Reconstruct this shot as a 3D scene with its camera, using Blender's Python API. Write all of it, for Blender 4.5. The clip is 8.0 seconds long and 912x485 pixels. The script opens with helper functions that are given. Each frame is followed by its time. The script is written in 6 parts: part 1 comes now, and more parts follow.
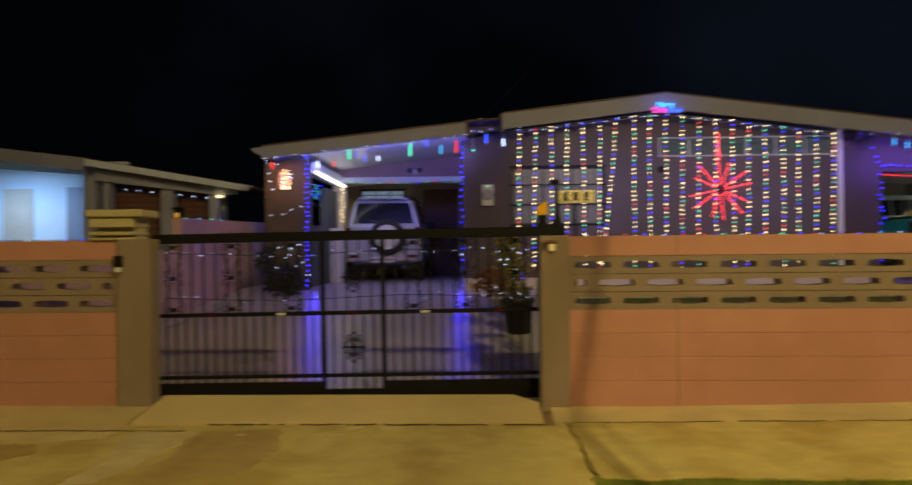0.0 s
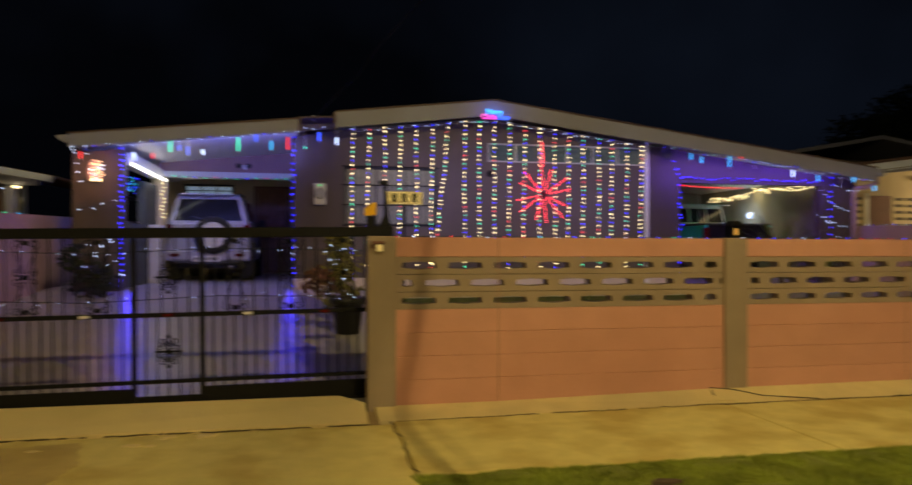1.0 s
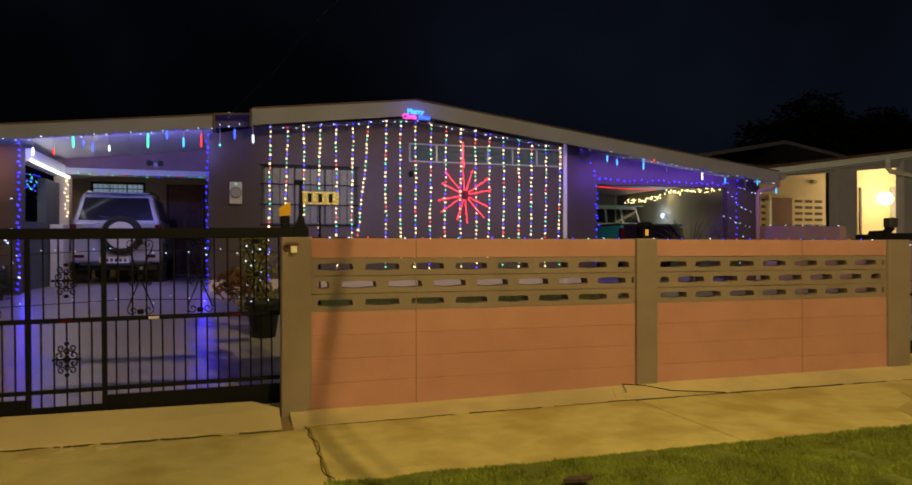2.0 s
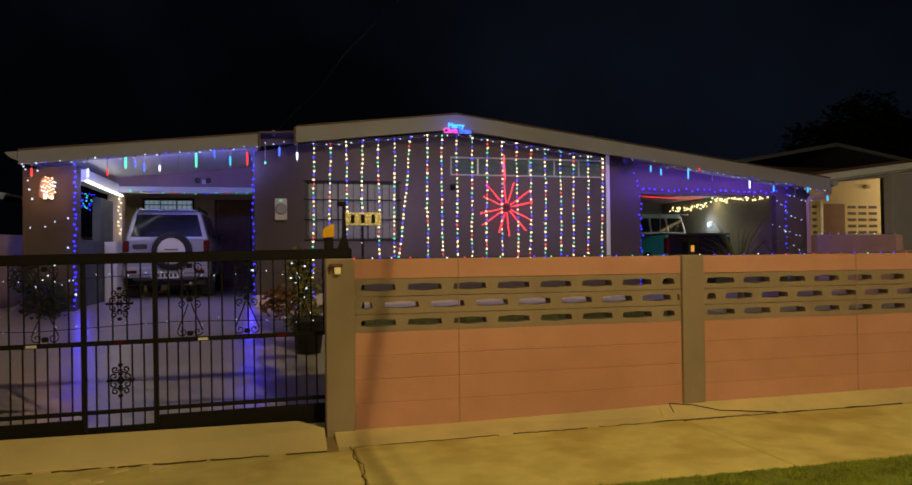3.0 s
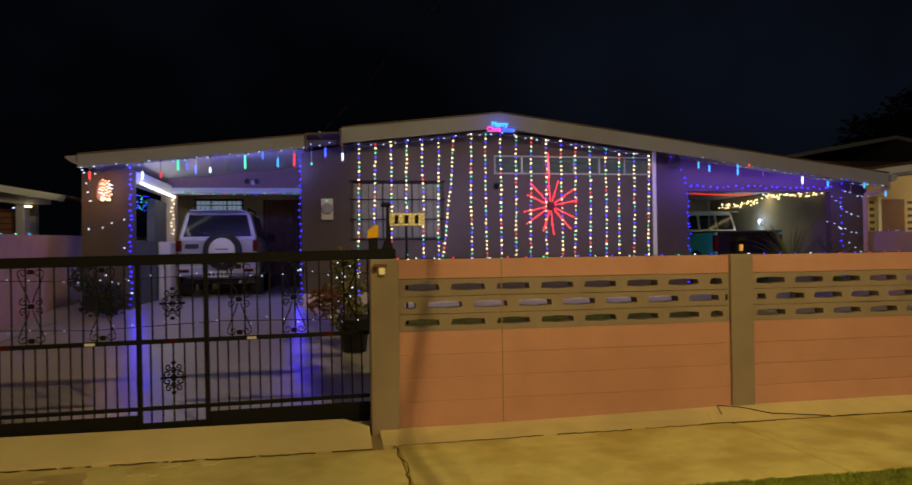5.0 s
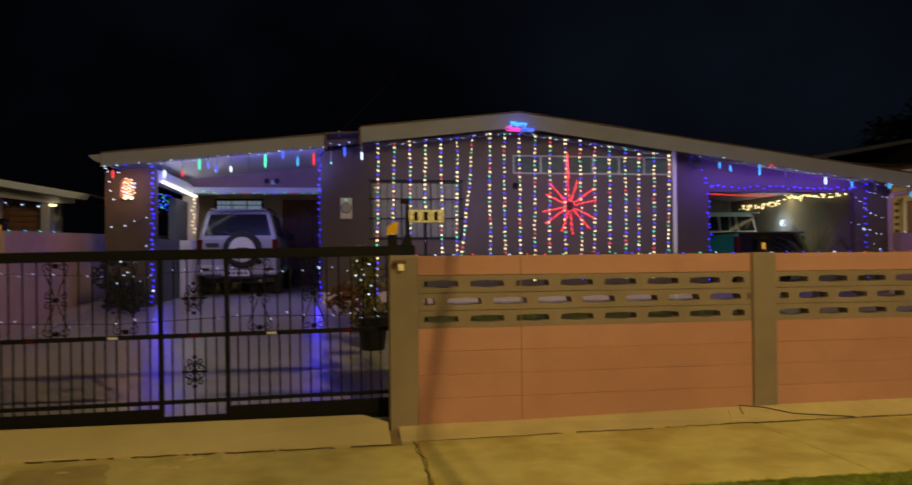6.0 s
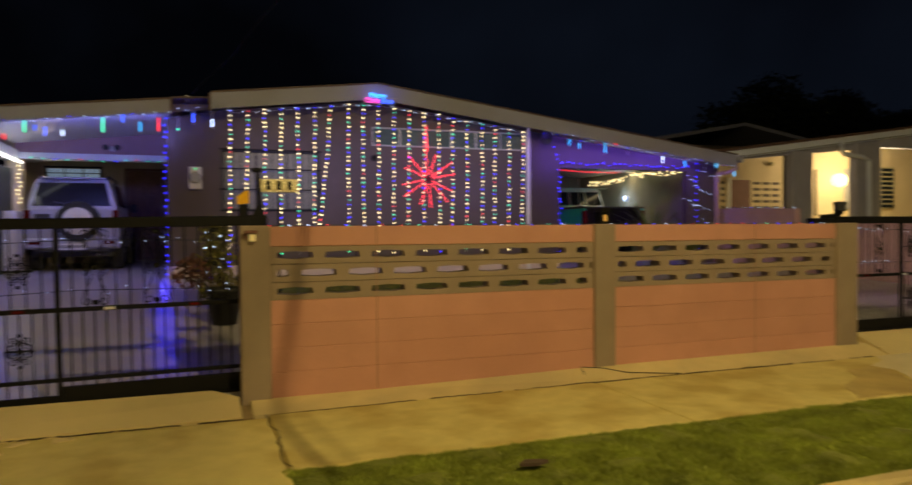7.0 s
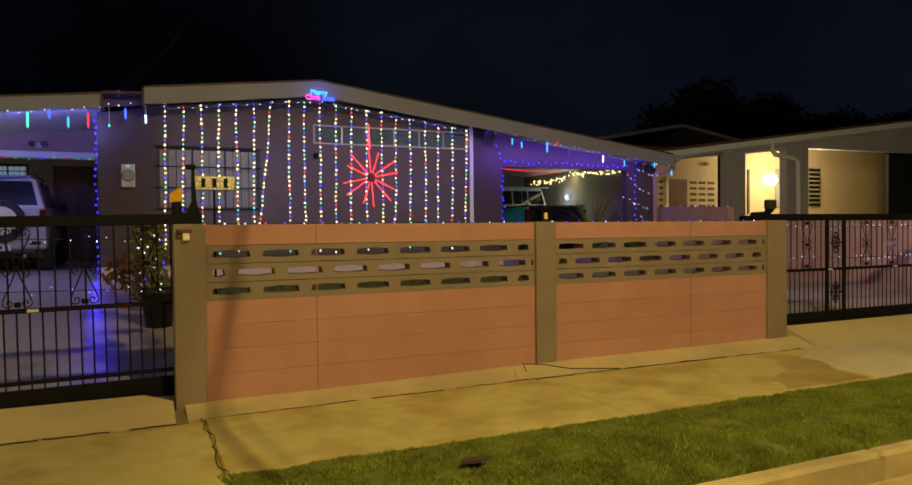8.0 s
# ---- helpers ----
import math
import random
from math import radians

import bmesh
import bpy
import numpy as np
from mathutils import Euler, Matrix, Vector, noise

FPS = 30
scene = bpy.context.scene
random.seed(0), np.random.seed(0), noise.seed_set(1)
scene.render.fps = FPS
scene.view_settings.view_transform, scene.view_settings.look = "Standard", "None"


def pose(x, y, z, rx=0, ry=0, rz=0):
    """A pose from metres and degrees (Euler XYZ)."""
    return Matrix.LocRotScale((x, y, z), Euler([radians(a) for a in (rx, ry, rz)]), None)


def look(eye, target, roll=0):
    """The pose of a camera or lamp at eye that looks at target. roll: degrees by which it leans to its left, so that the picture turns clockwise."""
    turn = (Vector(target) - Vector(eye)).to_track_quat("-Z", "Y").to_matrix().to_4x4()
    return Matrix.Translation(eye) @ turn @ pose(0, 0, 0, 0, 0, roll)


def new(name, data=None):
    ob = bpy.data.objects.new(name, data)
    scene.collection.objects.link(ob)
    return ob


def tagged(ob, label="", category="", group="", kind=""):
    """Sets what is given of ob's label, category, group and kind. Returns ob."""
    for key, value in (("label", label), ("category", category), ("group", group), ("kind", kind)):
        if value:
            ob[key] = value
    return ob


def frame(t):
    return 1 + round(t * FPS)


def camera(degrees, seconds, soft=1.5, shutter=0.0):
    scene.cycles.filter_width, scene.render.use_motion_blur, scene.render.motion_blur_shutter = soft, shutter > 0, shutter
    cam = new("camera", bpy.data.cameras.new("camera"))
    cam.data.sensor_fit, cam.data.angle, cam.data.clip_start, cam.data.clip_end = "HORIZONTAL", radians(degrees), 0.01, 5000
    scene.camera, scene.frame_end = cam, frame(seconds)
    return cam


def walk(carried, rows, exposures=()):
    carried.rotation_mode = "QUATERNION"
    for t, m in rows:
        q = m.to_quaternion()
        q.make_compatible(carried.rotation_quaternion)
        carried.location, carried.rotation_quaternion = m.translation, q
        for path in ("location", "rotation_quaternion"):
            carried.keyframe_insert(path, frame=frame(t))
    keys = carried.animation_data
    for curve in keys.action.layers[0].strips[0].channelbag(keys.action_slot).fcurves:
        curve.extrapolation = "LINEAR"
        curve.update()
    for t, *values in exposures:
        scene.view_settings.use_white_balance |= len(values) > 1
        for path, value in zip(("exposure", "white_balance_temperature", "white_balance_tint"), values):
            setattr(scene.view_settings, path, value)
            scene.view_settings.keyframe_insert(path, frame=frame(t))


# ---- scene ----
cam = camera(65.8, 8.0, shutter=0.9)
PATH = [
    (0, (-0.499, -5.78, 1.306), (-0.564, -3.781, 1.325), -0.5),
    (0.5, (-0.454, -5.796, 1.311), (-0.296, -3.803, 1.335), -0.2),
    (1, (-0.425, -5.801, 1.311), (-0.032, -3.84, 1.328), 0.1),
    (1.5, (-0.403, -5.806, 1.312), (0.174, -3.891, 1.321), 0.2),
    (1.7, (-0.374, -5.787, 1.305), (0.24, -3.884, 1.316), 0.1),
    (2.8, (-0.349, -5.795, 1.42), (0.151, -3.859, 1.454), -0.6),
    (3, (-0.355, -5.794, 1.427), (0.129, -3.854, 1.464), -0.6),
    (3.5, (-0.337, -5.8, 1.441), (0.118, -3.853, 1.475), -0.7),
    (4, (-0.331, -5.805, 1.444), (0.08, -3.848, 1.479), -0.8),
    (4.5, (-0.331, -5.819, 1.44), (0.063, -3.859, 1.477), -0.8),
    (4.7, (-0.337, -5.81, 1.448), (0.05, -3.848, 1.481), -0.8),
    (5.8, (-0.349, -5.835, 1.443), (-0.064, -3.856, 1.479), -0.6),
    (6, (-0.355, -5.806, 1.4), (-0.045, -3.83, 1.439), -0.5),
    (6.5, (-0.344, -5.812, 1.372), (0.138, -3.871, 1.362), -0.3),
    (7, (-0.31, -5.838, 1.369), (0.377, -3.96, 1.332), -0.4),
    (7.5, (-0.285, -5.833, 1.361), (0.512, -3.999, 1.33), -0.6),
    (8, (-0.269, -5.826, 1.356), (0.561, -4.007, 1.316), -0.6),
]
walk(cam, [(t, look(e, g, r)) for t, e, g, r in PATH], [(0, -0.14), (1.6, -0.10), (2.8, -0.19), (3.5, -0.25), (4.7, -0.22), (5.8, -0.34), (6.05, -0.34), (6.5, -0.15), (8, -0.17)])

# ---- world, street light, exposure ----
world = bpy.data.worlds.new("night")
scene.world = world
world.use_nodes = True
wn = world.node_tree.nodes
wl = world.node_tree.links
wbg = wn["Background"]
wc = wn.new("ShaderNodeTexCoord")
wno = wn.new("ShaderNodeTexNoise")
wno.inputs["Scale"].default_value = 2.2
wno.inputs["Detail"].default_value = 4
wr = wn.new("ShaderNodeValToRGB")
wr.color_ramp.elements[0].color = (0.0008, 0.0010, 0.0017, 1)
wr.color_ramp.elements[1].color = (0.0050, 0.0074, 0.0140, 1)
wr.color_ramp.elements[0].position = 0.42
wr.color_ramp.elements[1].position = 1.0
# town glow towards the east, broken by thin cloud
wse = wn.new("ShaderNodeSeparateXYZ")
wl.new(wc.outputs["Generated"], wse.inputs[0])
wl.new(wc.outputs["Generated"], wno.inputs["Vector"])
wma = wn.new("ShaderNodeMath")
wma.operation = "MULTIPLY_ADD"
wma.inputs[1].default_value = 0.32
wl.new(wse.outputs["X"], wma.inputs[0])
wl.new(wno.outputs["Fac"], wma.inputs[2])
wl.new(wma.outputs[0], wr.inputs["Fac"])
wl.new(wr.outputs["Color"], wbg.inputs["Color"])
wbg.inputs["Strength"].default_value = 1.0


def lamp(name, kind, at, power, color, size=0.1, aim=None, size_y=None):
    d = bpy.data.lights.new(name, kind)
    d.energy, d.color = power, color
    if kind == "AREA":
        d.size = size
        if size_y:
            d.shape, d.size_y = "RECTANGLE", size_y
    else:
        d.shadow_soft_size = size
    ob = new(name, d)
    ob.matrix_world = look(at, aim) if aim else Matrix.Translation(at)
    return ob


STREET = Vector((2.8, -6.9, 6.6))
lamp("street_light", "POINT", STREET, 2100, (1.0, 0.755, 0.29), 0.07)
STREET2 = Vector((8.6, -8.4, 7.2))
lamp("street_light_east", "POINT", STREET2, 760, (1.0, 0.86, 0.74), 0.08)
# unseen fill lamp, added to brighten the west pavement and wall
WEST_FILL = Vector((-9.5, -8.4, 7.2))
lamp("west_fill_light", "POINT", WEST_FILL, 680, (1.0, 0.755, 0.30), 0.08)
# the light strings' own glow, one soft lamp for each long run; two added fills
lamp("icicle_glow_west", "AREA", (-2.1, 6.25, 2.95), 33, (0.22, 0.23, 1.0), 2.6, (-2.1, 9.5, 2.6), 0.15)
lamp("icicle_glow_east", "AREA", (7.75, 6.05, 2.78), 36, (0.20, 0.09, 1.0), 3.6, (7.75, 7.2, 2.5), 0.15)
lamp("blue_string_glow_west", "AREA", (-3.42, 6.36, 1.8), 7, (0.05, 0.03, 1.0), 0.05, (-3.0, 0.0, 0.2), 2.2)
lamp("blue_string_glow_mid", "AREA", (-0.85, 6.36, 1.8), 6.5, (0.05, 0.03, 1.0), 0.05, (-1.2, 0.0, 0.2), 2.2)
lamp("rope_light_glow", "AREA", (-3.35, 7.9, 2.62), 1.9, (0.92, 0.95, 1.0), 0.06, (-2.0, 7.9, 0.8), 2.6)
# warm fill lamp added behind the beam to light the carport back wall
lamp("back_wall_fill", "POINT", (-3.0, 9.9, 2.4), 10, (1.0, 0.78, 0.45), 0.12)
lamp("curtain_glow", "AREA", (2.9, 5.9, 2.3), 25, (0.42, 0.38, 1.0), 5.2, (2.9, 6.6, 2.2), 1.6)
# pink fill lamp added at the gate to brighten the east boundary wall
lamp("east_wall_fill", "AREA", (8.5, 0.36, 1.1), 7, (1.0, 0.58, 0.84), 3.0, (9.9, 2.6, 1.05), 0.06)
lamp("star_glow", "POINT", (3.65, 6.2, 2.29), 1.2, (1.0, 0.06, 0.08), 0.2)
lamp("figure_glow", "POINT", (-3.9, 6.2, 2.58), 6.0, (1.0, 0.45, 0.26), 0.10)
lamp("fairy_glow", "AREA", (9.75, 9.4, 2.6), 14, (1.0, 0.78, 0.36), 0.2, (10.1, 9.4, 1.9), 3.6)
lamp("carport_wall_lamp_light", "POINT", (9.9, 9.68, 2.13), 6, (0.6, 0.75, 1.0), 0.06)
lamp("meteor_glow", "POINT", (-0.36, 6.12, 3.14), 2.8, (0.05, 0.06, 1.0), 0.06)
lamp("greeting_glow", "POINT", (2.6, 5.82, 3.62), 2.4, (0.06, 0.10, 1.0), 0.15)
lamp("red_rope_glow", "POINT", (8.3, 8.0, 2.5), 2.0, (1.0, 0.10, 0.12), 0.15)
lamp("porch_globe_light", "POINT", (17.35, 8.7, 2.8), 170, (1.0, 0.74, 0.36), 0.12)
lamp("porch_tube_light", "AREA", (-11.3, 9.7, 2.95), 52, (0.40, 0.70, 1.0), 1.2, (-11.3, 10.4, 1.0), 0.3)

# ---- materials ----


def mat(name, color, rough=0.7, metal=0.0, vary=0.25, scale=6.0, fine=60.0, bump=0.15, spec=0.5, stain=None, stain_amount=0.0, per_object=0.0):
    m = bpy.data.materials.new(name)
    m.use_nodes = True
    n, l = m.node_tree.nodes, m.node_tree.links
    p = n["Principled BSDF"]
    p.inputs["Roughness"].default_value = rough
    p.inputs["Metallic"].default_value = metal
    p.inputs["Specular IOR Level"].default_value = spec
    co = n.new("ShaderNodeTexCoord")
    geo = n.new("ShaderNodeNewGeometry")
    a = n.new("ShaderNodeTexNoise")
    a.inputs["Scale"].default_value, a.inputs["Detail"].default_value = scale, 5
    l.new(geo.outputs["Position"], a.inputs["Vector"])
    b = n.new("ShaderNodeTexNoise")
    b.inputs["Scale"].default_value, b.inputs["Detail"].default_value = fine, 3
    l.new(geo.outputs["Position"], b.inputs["Vector"])
    mix = n.new("ShaderNodeMath")
    mix.operation = "MULTIPLY_ADD"
    mix.inputs[1].default_value = 0.6
    l.new(a.outputs["Fac"], mix.inputs[0])
    half = n.new("ShaderNodeMath")
    half.operation = "MULTIPLY"
    half.inputs[1].default_value = 0.4
    l.new(b.outputs["Fac"], half.inputs[0])
    l.new(half.outputs[0], mix.inputs[2])
    ramp = n.new("ShaderNodeValToRGB")
    e = ramp.color_ramp.elements
    e[0].position, e[1].position = 0.3, 0.7
    e[0].color = (*[max(0.0, c * (1 - vary)) for c in color], 1)
    e[1].color = (*[min(1.0, c * (1 + vary)) for c in color], 1)
    l.new(mix.outputs[0], ramp.inputs["Fac"])
    out = ramp.outputs["Color"]
    if stain:
        s = n.new("ShaderNodeTexNoise")
        s.inputs["Scale"].default_value, s.inputs["Detail"].default_value = scale * 0.22, 6
        l.new(geo.outputs["Position"], s.inputs["Vector"])
        sr = n.new("ShaderNodeValToRGB")
        sr.color_ramp.elements[0].position, sr.color_ramp.elements[1].position = 0.48, 0.62
        l.new(s.outputs["Fac"], sr.inputs["Fac"])
        k = n.new("ShaderNodeMath")
        k.operation = "MULTIPLY"
        k.inputs[1].default_value = stain_amount
        l.new(sr.outputs["Color"], k.inputs[0])
        mx = n.new("ShaderNodeMix")
        mx.data_type = "RGBA"
        l.new(k.outputs[0], mx.inputs["Factor"])
        l.new(out, mx.inputs["A"])
        mx.inputs["B"].default_value = (*stain, 1)
        out = mx.outputs["Result"]
    if per_object:
        oi = n.new("ShaderNodeObjectInfo")
        mr = n.new("ShaderNodeMapRange")
        mr.inputs["To Min"].default_value, mr.inputs["To Max"].default_value = 1 - per_object, 1 + per_object
        l.new(oi.outputs["Random"], mr.inputs["Value"])
        hs = n.new("ShaderNodeHueSaturation")
        l.new(mr.outputs["Result"], hs.inputs["Value"])
        l.new(out, hs.inputs["Color"])
        out = hs.outputs["Color"]
    l.new(out, p.inputs["Base Color"])
    if bump:
        bu = n.new("ShaderNodeBump")
        bu.inputs["Strength"].default_value, bu.inputs["Distance"].default_value = bump, 0.01
        l.new(b.outputs["Fac"], bu.inputs["Height"])
        l.new(bu.outputs["Normal"], p.inputs["Normal"])
    return m


def glow(name, color, strength, sampled=True):
    m = bpy.data.materials.new(name)
    m.use_nodes = True
    p = m.node_tree.nodes["Principled BSDF"]
    p.inputs["Base Color"].default_value = (*[min(1, c * 0.6 + 0.2) for c in color], 1)
    p.inputs["Emission Color"].default_value = (*color, 1)
    p.inputs["Emission Strength"].default_value = strength
    p.inputs["Roughness"].default_value = 0.3
    if not sampled:
        m.cycles.emission_sampling = "NONE"
    return m


def glass(name, color=(0.02, 0.025, 0.03), rough=0.05, spec=0.6):
    m = bpy.data.materials.new(name)
    m.use_nodes = True
    p = m.node_tree.nodes["Principled BSDF"]
    p.inputs["Base Color"].default_value = (*color, 1)
    p.inputs["Roughness"].default_value = rough
    p.inputs["Specular IOR Level"].default_value = spec
    return m


M_PINK = mat("pink_wall_paint", (0.52, 0.258, 0.19), 0.75, vary=0.10, scale=3, fine=90, bump=0.2, stain=(0.42, 0.19, 0.13), stain_amount=0.35, per_object=0.03)
M_TAUPE = mat("taupe_wall_paint", (0.28, 0.212, 0.152), 0.75, vary=0.12, scale=4, fine=90, bump=0.2, stain=(0.2, 0.15, 0.1), stain_amount=0.3, per_object=0.04)
M_FOOT = mat("footing_concrete", (0.63, 0.50, 0.24), 0.85, vary=0.12, scale=3, fine=120, bump=0.3, stain=(0.32, 0.26, 0.16), stain_amount=0.4)
M_CONC = mat("pavement_concrete", (0.63, 0.52, 0.19), 0.85, vary=0.13, scale=6.5, fine=110, bump=0.4, stain=(0.42, 0.295, 0.07), stain_amount=0.7)
M_APRON = mat("apron_concrete", (0.68, 0.54, 0.27), 0.85, vary=0.08, scale=2.5, fine=130, bump=0.25, stain=(0.52, 0.40, 0.19), stain_amount=0.4)
M_WET = mat("stained_brown_concrete", (0.48, 0.36, 0.13), 0.7, vary=0.22, scale=4, fine=110, bump=0.4, stain=(0.30, 0.20, 0.06), stain_amount=0.6)
M_PALE = mat("pale_crossing_concrete", (0.74, 0.65, 0.42), 0.85, vary=0.10, scale=2.5, fine=130, bump=0.25, stain=(0.56, 0.46, 0.24), stain_amount=0.5)
M_SCREED = mat("pale_patch_concrete", (0.66, 0.56, 0.30), 0.85, vary=0.16, scale=7, fine=120, bump=0.45, stain=(0.46, 0.37, 0.18), stain_amount=0.5)
M_GAP = mat("brown_gap_concrete", (0.26, 0.18, 0.085), 0.9, vary=0.2, scale=9, fine=120, bump=0.4)
M_KERB = mat("kerb_concrete", (0.66, 0.52, 0.22), 0.85, vary=0.22, scale=5, fine=90, bump=0.5, stain=(0.2, 0.16, 0.1), stain_amount=0.5)
M_DIRT = mat("dirt_joint", (0.06, 0.045, 0.02), 0.95, vary=0.4, scale=14, fine=140, bump=0.5)
M_ROAD = mat("asphalt", (0.05, 0.048, 0.045), 0.9, vary=0.35, scale=8, fine=220, bump=0.7)
M_GROUND = mat("bare_ground", (0.05, 0.05, 0.03), 0.95, vary=0.4, scale=1.2, fine=30, bump=0.5)
M_SOIL = mat("lawn_soil", (0.15, 0.165, 0.028), 0.95, vary=0.5, scale=4, fine=60, bump=0.8)
M_GRASS = mat("grass_blades", (0.245, 0.285, 0.033), 0.7, vary=0.6, scale=3.5, fine=40, bump=0)
M_DRIVE = mat("driveway_concrete", (0.41, 0.385, 0.405), 0.33, vary=0.10, scale=1.6, fine=40, bump=0.12, stain=(0.33, 0.30, 0.31), stain_amount=0.6)
M_BLACK = mat("black_iron_paint", (0.006, 0.006, 0.007), 0.6, 0.0, vary=0.3, bump=0.05, spec=0.2)
M_HOUSE = mat("mauve_brown_house_paint", (0.092, 0.070, 0.068), 0.8, vary=0.16, scale=2.5, fine=70, bump=0.3, stain=(0.07, 0.052, 0.046), stain_amount=0.6)
M_BASE = mat("pale_plinth_paint", (0.62, 0.52, 0.48), 0.8, vary=0.1, scale=3, bump=0.2)
# cream paint with the blue glow of the house lights put into its colour
M_FASCIA = mat("cream_fascia_blue_tint", (0.29, 0.30, 0.46), 0.6, vary=0.08, scale=2, fine=50, bump=0.1, stain=(0.22, 0.20, 0.18), stain_amount=0.3)
M_ROOF = mat("roof_sheet", (0.10, 0.06, 0.055), 0.6, vary=0.2, scale=3, bump=0.2)
M_SOFFIT = mat("white_ceiling_board", (0.66, 0.66, 0.68), 0.45, vary=0.06, scale=2, bump=0.05)
M_RED = mat("mauve_gable_paint", (0.40, 0.25, 0.25), 0.8, vary=0.1, scale=3, bump=0.15)
M_CREAM = mat("cream_wall_paint", (0.58, 0.50, 0.36), 0.8, vary=0.1, scale=3, bump=0.15)
M_GREY = mat("grey_wall_paint", (0.34, 0.34, 0.34), 0.8, vary=0.15, scale=3, bump=0.2)
M_DOOR = mat("varnished_wood_door", (0.20, 0.09, 0.05), 0.5, vary=0.3, scale=9, fine=80, bump=0.15)
M_WHITE = mat("white_paint", (0.76, 0.76, 0.75), 0.6, vary=0.05, scale=4, bump=0.08)
M_BOUND = mat("lilac_boundary_paint", (0.47, 0.31, 0.35), 0.85, vary=0.14, scale=2.5, fine=70, bump=0.3, stain=(0.36, 0.24, 0.25), stain_amount=0.4)
# white paint tinted blue in place of cooler light on the far walls
M_NBW = mat("white_neighbour_blue_tint", (0.66, 0.73, 0.95), 0.75, vary=0.05, scale=3, bump=0.1)
M_NBY = mat("yellow_neighbour_paint", (0.64, 0.53, 0.33), 0.8, vary=0.06, scale=3, bump=0.12)
# grey paint, with cooler far light put in as extra blue
M_NBC = mat("grey_column_blue_tint", (0.35, 0.36, 0.50), 0.8, vary=0.1, scale=3, bump=0.15)
M_DOORW = mat("off_white_door_paint", (0.55, 0.47, 0.46), 0.6, vary=0.08, scale=4, bump=0.1)
M_BROWN = mat("brown_shutter", (0.16, 0.07, 0.05), 0.6, vary=0.2, scale=4, bump=0.1)
M_MAIL = mat("mailbox_cream_paint", (0.46, 0.40, 0.22), 0.7, vary=0.1, scale=5, bump=0.2)
M_CAR = mat("silver_car_paint", (0.40, 0.40, 0.46), 0.3, 0.3, vary=0.03, scale=3, bump=0.0)
M_TEAL = mat("teal_truck_paint", (0.045, 0.62, 0.53), 0.28, 0.1, vary=0.05, scale=3, bump=0.0)
M_RUBBER = mat("tyre_rubber", (0.02, 0.02, 0.021), 0.85, vary=0.2, scale=20, bump=0.2)
M_PLASTIC = mat("dark_trim_plastic", (0.035, 0.035, 0.038), 0.55, vary=0.15, scale=12, bump=0.05)
M_TAIL = mat("red_tail_lens", (0.09, 0.008, 0.007), 0.2, vary=0.1, scale=20, bump=0.0)
M_PLATE = mat("white_plate", (0.7, 0.7, 0.68), 0.4, vary=0.05, scale=20, bump=0.0)
M_STEEL = mat("galvanised_steel", (0.5, 0.5, 0.5), 0.4, 0.8, vary=0.1, scale=10, bump=0.05)
M_LEAF = mat("shrub_leaf", (0.02, 0.026, 0.012), 0.55, vary=0.5, scale=9, bump=0.0)
M_LEAFY = mat("yellow_green_leaf", (0.17, 0.155, 0.03), 0.55, vary=0.4, scale=9, bump=0.0)
M_DARKLEAF = mat("far_tree_leaf", (0.03, 0.045, 0.02), 0.8, vary=0.5, scale=1.5, bump=0.0)
M_BARK = mat("bark", (0.09, 0.06, 0.04), 0.9, vary=0.4, scale=14, bump=0.5)
M_POT = mat("black_plastic_pot", (0.018, 0.018, 0.018), 0.5, vary=0.2, bump=0.05)
M_WIRE = mat("green_wire", (0.02, 0.03, 0.02), 0.6, vary=0.2, bump=0.0)
M_WWIRE = mat("clear_wire", (0.5, 0.5, 0.48), 0.4, vary=0.1, bump=0.0)
M_YELLOW = mat("yellow_beacon_plastic", (0.78, 0.42, 0.01), 0.4, vary=0.1, bump=0.05)
M_SIGN = mat("ivory_sign_face", (0.62, 0.52, 0.26), 0.4, vary=0.1, scale=30, bump=0.0)
M_GLASS = glass("dark_window_glass")
M_TINT = glass("tinted_car_glass", (0.006, 0.006, 0.011), 0.09, 0.32)
# curtain grey, with the faint light of the room put into the colour
M_CURTAIN = mat("curtain_room_light_pane", (0.16, 0.16, 0.14), 0.35, vary=0.25, scale=14, bump=0.0)
M_CLER = mat("louvre_glass", (0.10, 0.14, 0.13), 0.15, vary=0.2, scale=8, bump=0.0)
M_OLIVE = mat("olive_grey_wall_paint", (0.22, 0.21, 0.16), 0.8, vary=0.15, scale=2.5, bump=0.2)
# darker wall pink for the painted cable shadows
M_SHADOWLINE = mat("dark_pink_shadow_line", (0.30, 0.17, 0.115), 0.85, vary=0.2, scale=5, bump=0.2)
M_LITLENS = glow("cool_lit_lens", (0.4, 0.55, 1.0), 0.6)
M_LITPANE = glow("lit_curtain_pane", (0.55, 0.75, 1.0), 0.25)
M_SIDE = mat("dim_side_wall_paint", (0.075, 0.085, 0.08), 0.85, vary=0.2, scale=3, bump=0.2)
M_PALM = mat("palm_leaf", (0.11, 0.15, 0.03), 0.5, vary=0.4, scale=9, bump=0.0)
